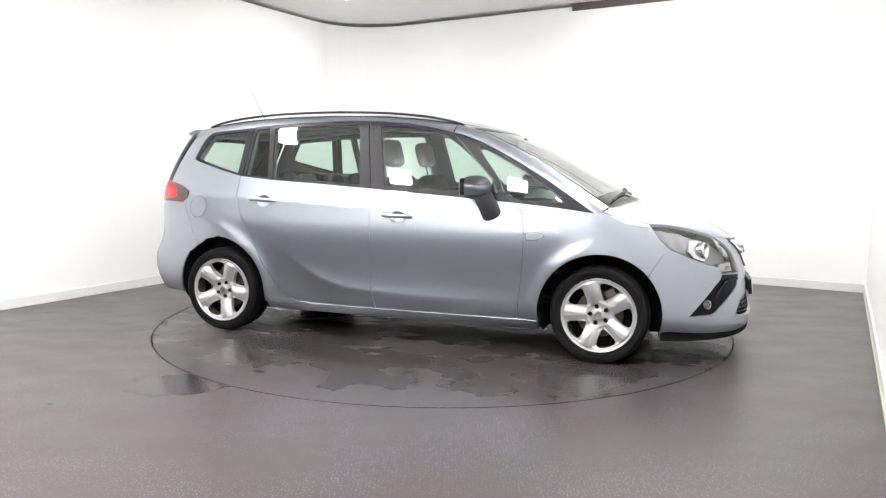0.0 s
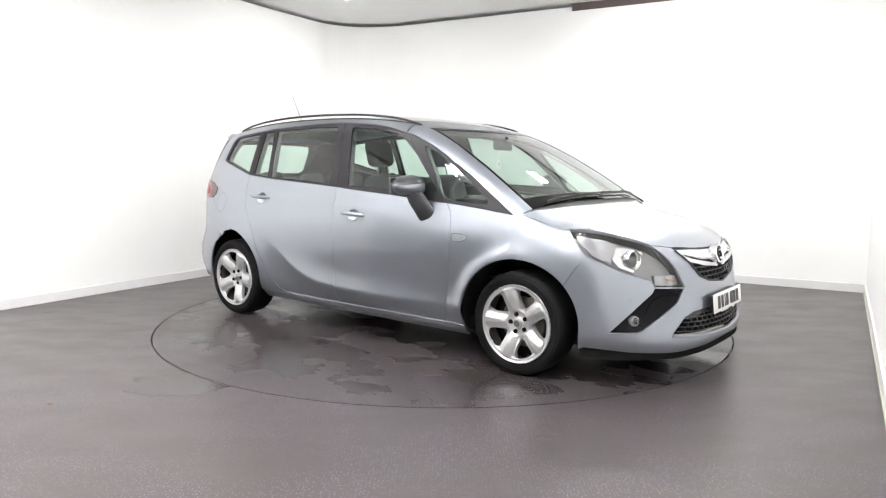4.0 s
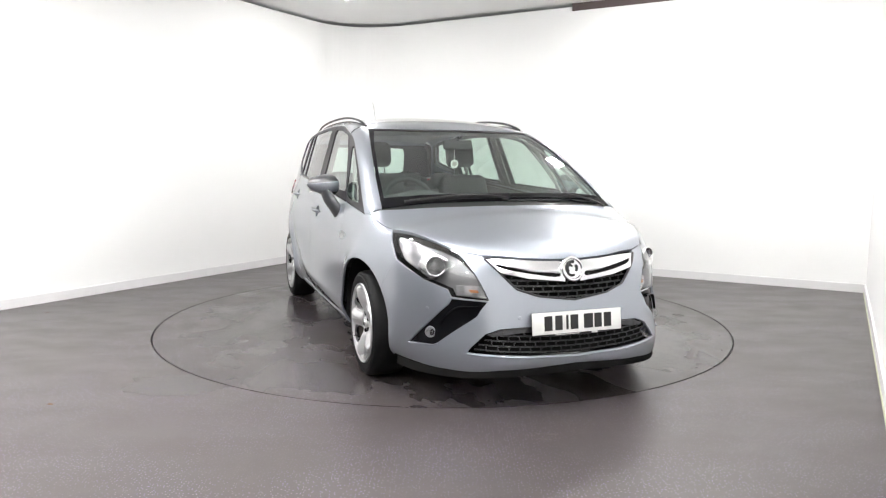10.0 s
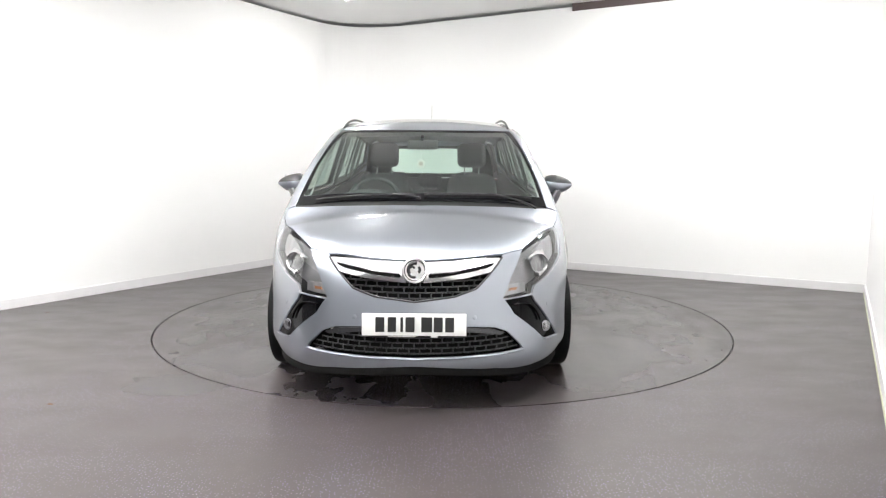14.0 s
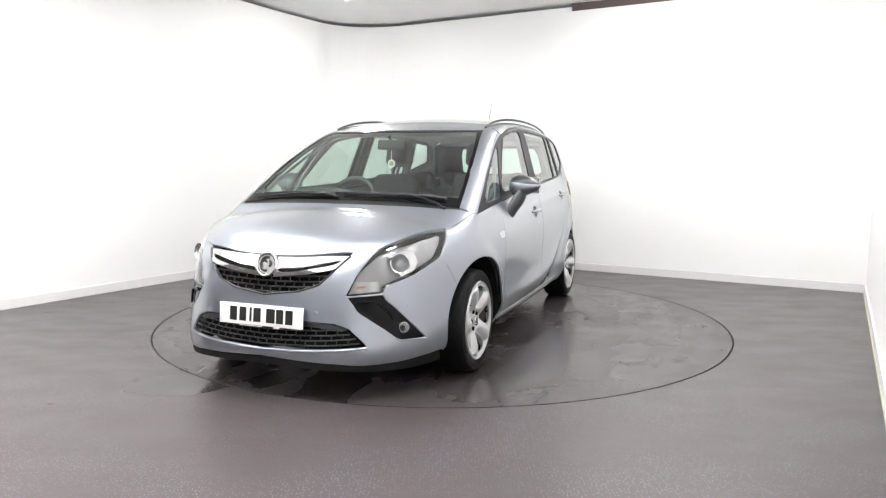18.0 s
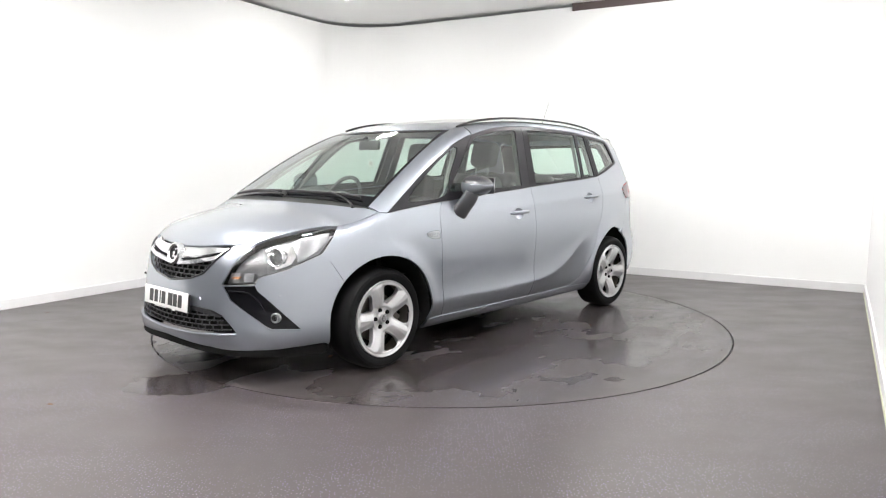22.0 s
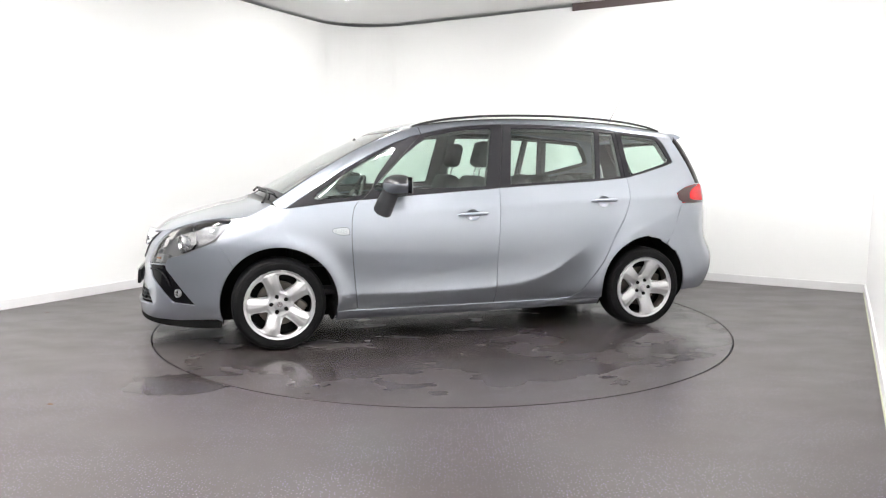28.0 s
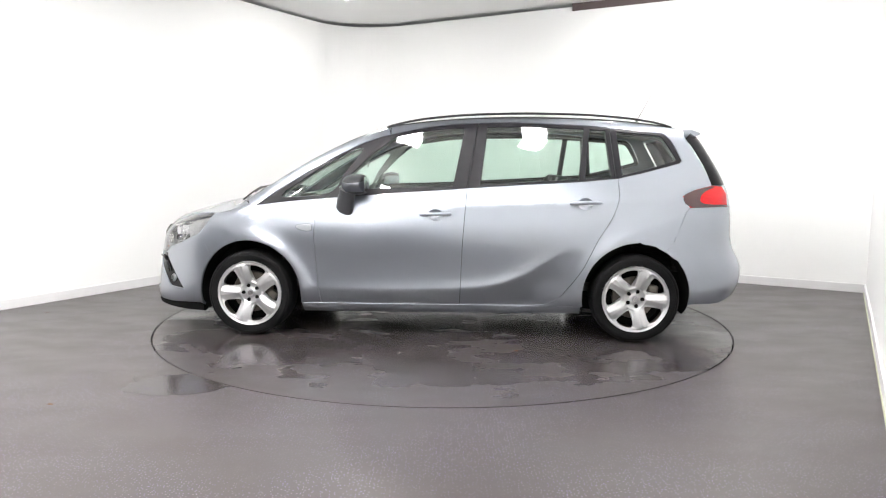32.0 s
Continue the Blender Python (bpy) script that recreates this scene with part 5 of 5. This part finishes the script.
def build_interior():
    for y in (-.365, .365):
        build_seat("front_seat", .0, y, .50, .53, 1.20, 15, (.25, .205, .055), "dark grey fabric front seat")
    for y in (-.46, 0, .46):
        build_seat("rear_seat", -.74, y, .42, .50, 1.05, 14, (.22, .13, .01), "dark grey fabric second-row seat")
    for y in (-.36, .36):
        build_seat("third_row_seat", -1.42, y, .44, .55, 1.06, 12, (.22, .12, .01), "dark grey fabric third-row seat")
    # dashboard, extruded across and rounded in plan
    prof = catmull([(1.46, .955), (1.3, .99), (1.1, 1.025), (.95, 1.035), (.84, 1.01), (.79, .93), (.82, .8), (.9, .65), (1.1, .55), (1.45, .55)], 4)
    ys = np.linspace(-.76, .76, 21)
    V, F = [], []
    for y in ys:
        for px, pz in prof:
            bump = .05 * math.exp(-((y + .37) / .17) ** 2) * math.exp(-((px - .9) / .13) ** 2) if pz > .9 else 0
            V.append((px - .12 * (abs(y) / .76) ** 2 * (1 if px > 1.1 else .3), y, pz + bump))
    k = len(prof)
    for i in range(len(ys) - 1):
        for j in range(k - 1):
            F.append((i * k + j, i * k + j + 1, (i + 1) * k + j + 1, (i + 1) * k + j))
    part("dashboard", mesh_of("dashboard", V, F, PLASTIC), car, "dark grey moulded dashboard")
    part("bulkhead", box_mesh("bulkhead", (.04, 1.5, .62), (1.30, 0, .62), UNDER, .01, 1), car)
    part("cabin_floor", box_mesh("cabin_floor", (2.9, 1.44, .05), (-.25, 0, .36), FABRIC, .01, 1), car)
    part("boot_floor", box_mesh("boot_floor", (.55, 1.2, .3), (-1.65, 0, .6), FABRIC, .02, 1), car)
    # steering wheel
    M = Matrix.Translation((.66, -.365, .975)) @ Matrix.Rotation(radians(-24), 4, "Y")
    a = np.linspace(0, 2 * math.pi, 41)
    ring = np.array([tuple(M @ Vector((0, .185 * math.cos(t), .185 * math.sin(t)))) for t in a])
    sw = part("steering_wheel", tube("steering_wheel", ring, .016, PLASTIC, 10, up=tuple(M.to_3x3() @ Vector((1, 0, 0))), caps=False), car, "black steering wheel")
    for ang in (0, 180, 250, 290):
        t = radians(ang)
        part("spoke", tube("spoke", [M @ Vector((.02, .05 * math.cos(t), .05 * math.sin(t))), M @ Vector((0, .18 * math.cos(t), .18 * math.sin(t)))], .018, PLASTIC, 8, .5, up=(1, 0, 0)), sw)
    hub = rounded_box((.06, .14, .11), (.02, 0, 0), .025, 3, None)
    bmesh.ops.transform(hub, matrix=M, verts=hub.verts)
    part("airbag_cover", from_bm("airbag_cover", hub, PLASTIC), sw)
    im = part("interior_mirror", box_mesh("interior_mirror", (.03, .22, .07), (.69, -.015, 1.388), BLACK_TRIM, .014, 3, Matrix.Rotation(radians(-8), 4, "Y")), car, "black interior mirror")
    part("mirror_stem", tube("mirror_stem", [(.70, -.015, 1.42), (.73, -.015, 1.445)], .012, PLASTIC, 8, up=(0, 1, 0)), im)


build_interior()
air_freshener = tagged(new("air_freshener"), "small round pale air freshener hanging on a string", "air freshener")


def build_freshener():
    part("pendant", from_bm("pendant", cylinder(.03, .03, .006, (0, 0, -.145), "x", 28, .002), material("pendant_pale", (.78, .77, .74), .5, noise_scale=40, noise_amount=.2)), air_freshener)
    part("pendant_face", from_bm("pendant_face", cylinder(.018, .018, .008, (0, 0, -.145), "x", 20, .001), material("pendant_brown", (.40, .36, .32), .5)), air_freshener)
    part("string", tube("string", [(0, 0, 0), (0, 0, -.116)], .0025, WHITE_PLATE, 6, up=(1, 0, 0)), air_freshener)


build_freshener()


# ---- small things on the floor ----
LEAF_BROWN = material("leaf_brown", (.16, .08, .035), .8, noise_scale=80, noise_amount=.4)
GRIT = material("grit_grey", (.03, .028, .026), .9)


def leaf_mesh(name, size, seed):
    rnd = random.Random(seed)
    v, f = [(0, 0, .002)], []
    n = 14
    for i in range(n):
        a = 2 * math.pi * i / n
        r = size * (.5 + .5 * abs(math.cos(a * 1.5))) * rnd.uniform(.7, 1.1)
        v.append((r * math.cos(a), r * .55 * math.sin(a), .003 + size * .25 * rnd.random()))
    for i in range(n):
        f.append((0, 1 + i, 1 + (i + 1) % n))
    k = len(v)
    v += [(x, y, z - .0015) for x, y, z in v]
    f += [(k + c, k + b, k + a) for a, b, c in f[:n]]
    f += [(1 + i, k + 1 + i, k + 1 + (i + 1) % n, 1 + (i + 1) % n) for i in range(n)]
    return mesh_of(name, v, f, LEAF_BROWN)


def build_litter():
    for i, (x, y, s) in enumerate(((-2.02, -2.22, .022), (-3.30, .05, .014))):
        o = tagged(new("dry_leaf", leaf_mesh("dry_leaf", s, i)), "small curled brown dry leaf on the dark floor", "leaf", "dry leaves")
        o.location = (x, y, 0)
    for i, (x, y) in enumerate(((3.0, -1.72), (1.9, -1.05), (-2.75, .62))):
        bm = bmesh.new()
        bmesh.ops.create_icosphere(bm, subdivisions=1, radius=.007)
        for v in bm.verts:
            v.co *= random.Random(i * 50 + v.index).uniform(.6, 1.2)
            v.co.z = v.co.z * .6 + .004
        o = tagged(new("grit", from_bm("grit", bm, GRIT)), "tiny dark crumb of grit lying on the floor", "grit", "grit crumbs")
        o.location = (x, y, 0)


SCUFF = material("scuff_pale", (.20, .19, .18), .6, noise_scale=60, noise_amount=.4)


def build_scuffs():
    """Thin pale scratches left in the floor's surface."""
    rnd = random.Random(4)
    for x, y, n in ((.47, -2.62, 6), (-1.75, -1.62, 4), (-2.55, -2.05, 3)):
        bm = bmesh.new()
        for _ in range(n):
            a, l = rnd.uniform(-.5, .5), rnd.uniform(.015, .05)
            px, py = rnd.uniform(-.05, .05), rnd.uniform(-.05, .05)
            pts = [(px + l * t * math.cos(a + t * .6), py + l * t * math.sin(a + t * .6)) for t in (-1, -.3, .4, 1)]
            lo = [bm.verts.new((u, v - .0012, .0006)) for u, v in pts]
            hi = [bm.verts.new((u, v + .0012, .0006)) for u, v in pts]
            top = [bm.verts.new((u, v, .0012)) for u, v in pts]
            for i in range(3):
                bm.faces.new((lo[i], lo[i + 1], top[i + 1], top[i]))
                bm.faces.new((top[i], top[i + 1], hi[i + 1], hi[i]))
        o = tagged(new("scuff_mark", from_bm("scuff_mark", bm, SCUFF)), "pale scratched scuff mark on the dark floor", "scuff mark", "floor scuffs")
        o.location = (x, y, 0)


build_litter()
build_scuffs()
for r, a, s in ((1.45, 12, .02), (1.9, 200, .018), (1.2, 118, .014)):
    o = part("stuck_leaf", leaf_mesh("stuck_leaf", s, int(a)), turntable, "brown leaf stuck to the wet turntable")
    o.location = (r * math.cos(radians(a)), r * math.sin(radians(a)), 0)

def motions():
    rows_t, rows_c = [], []
    for t in range(0, 33):
        a = turn(t)
        rows_t.append((float(t), pose(0, 0, 0, 0, 0, a)))
        rows_c.append((float(t), pose(0, 0, 0, 0, 0, a) @ pose(CENTRE_OFFSET[0], CENTRE_OFFSET[1], 0)))
    walk(turntable, rows_t)
    walk(car, rows_c)
    walk(air_freshener, [(t, m @ pose(.665, -.028, 1.398)) for t, m in rows_c])


motions()
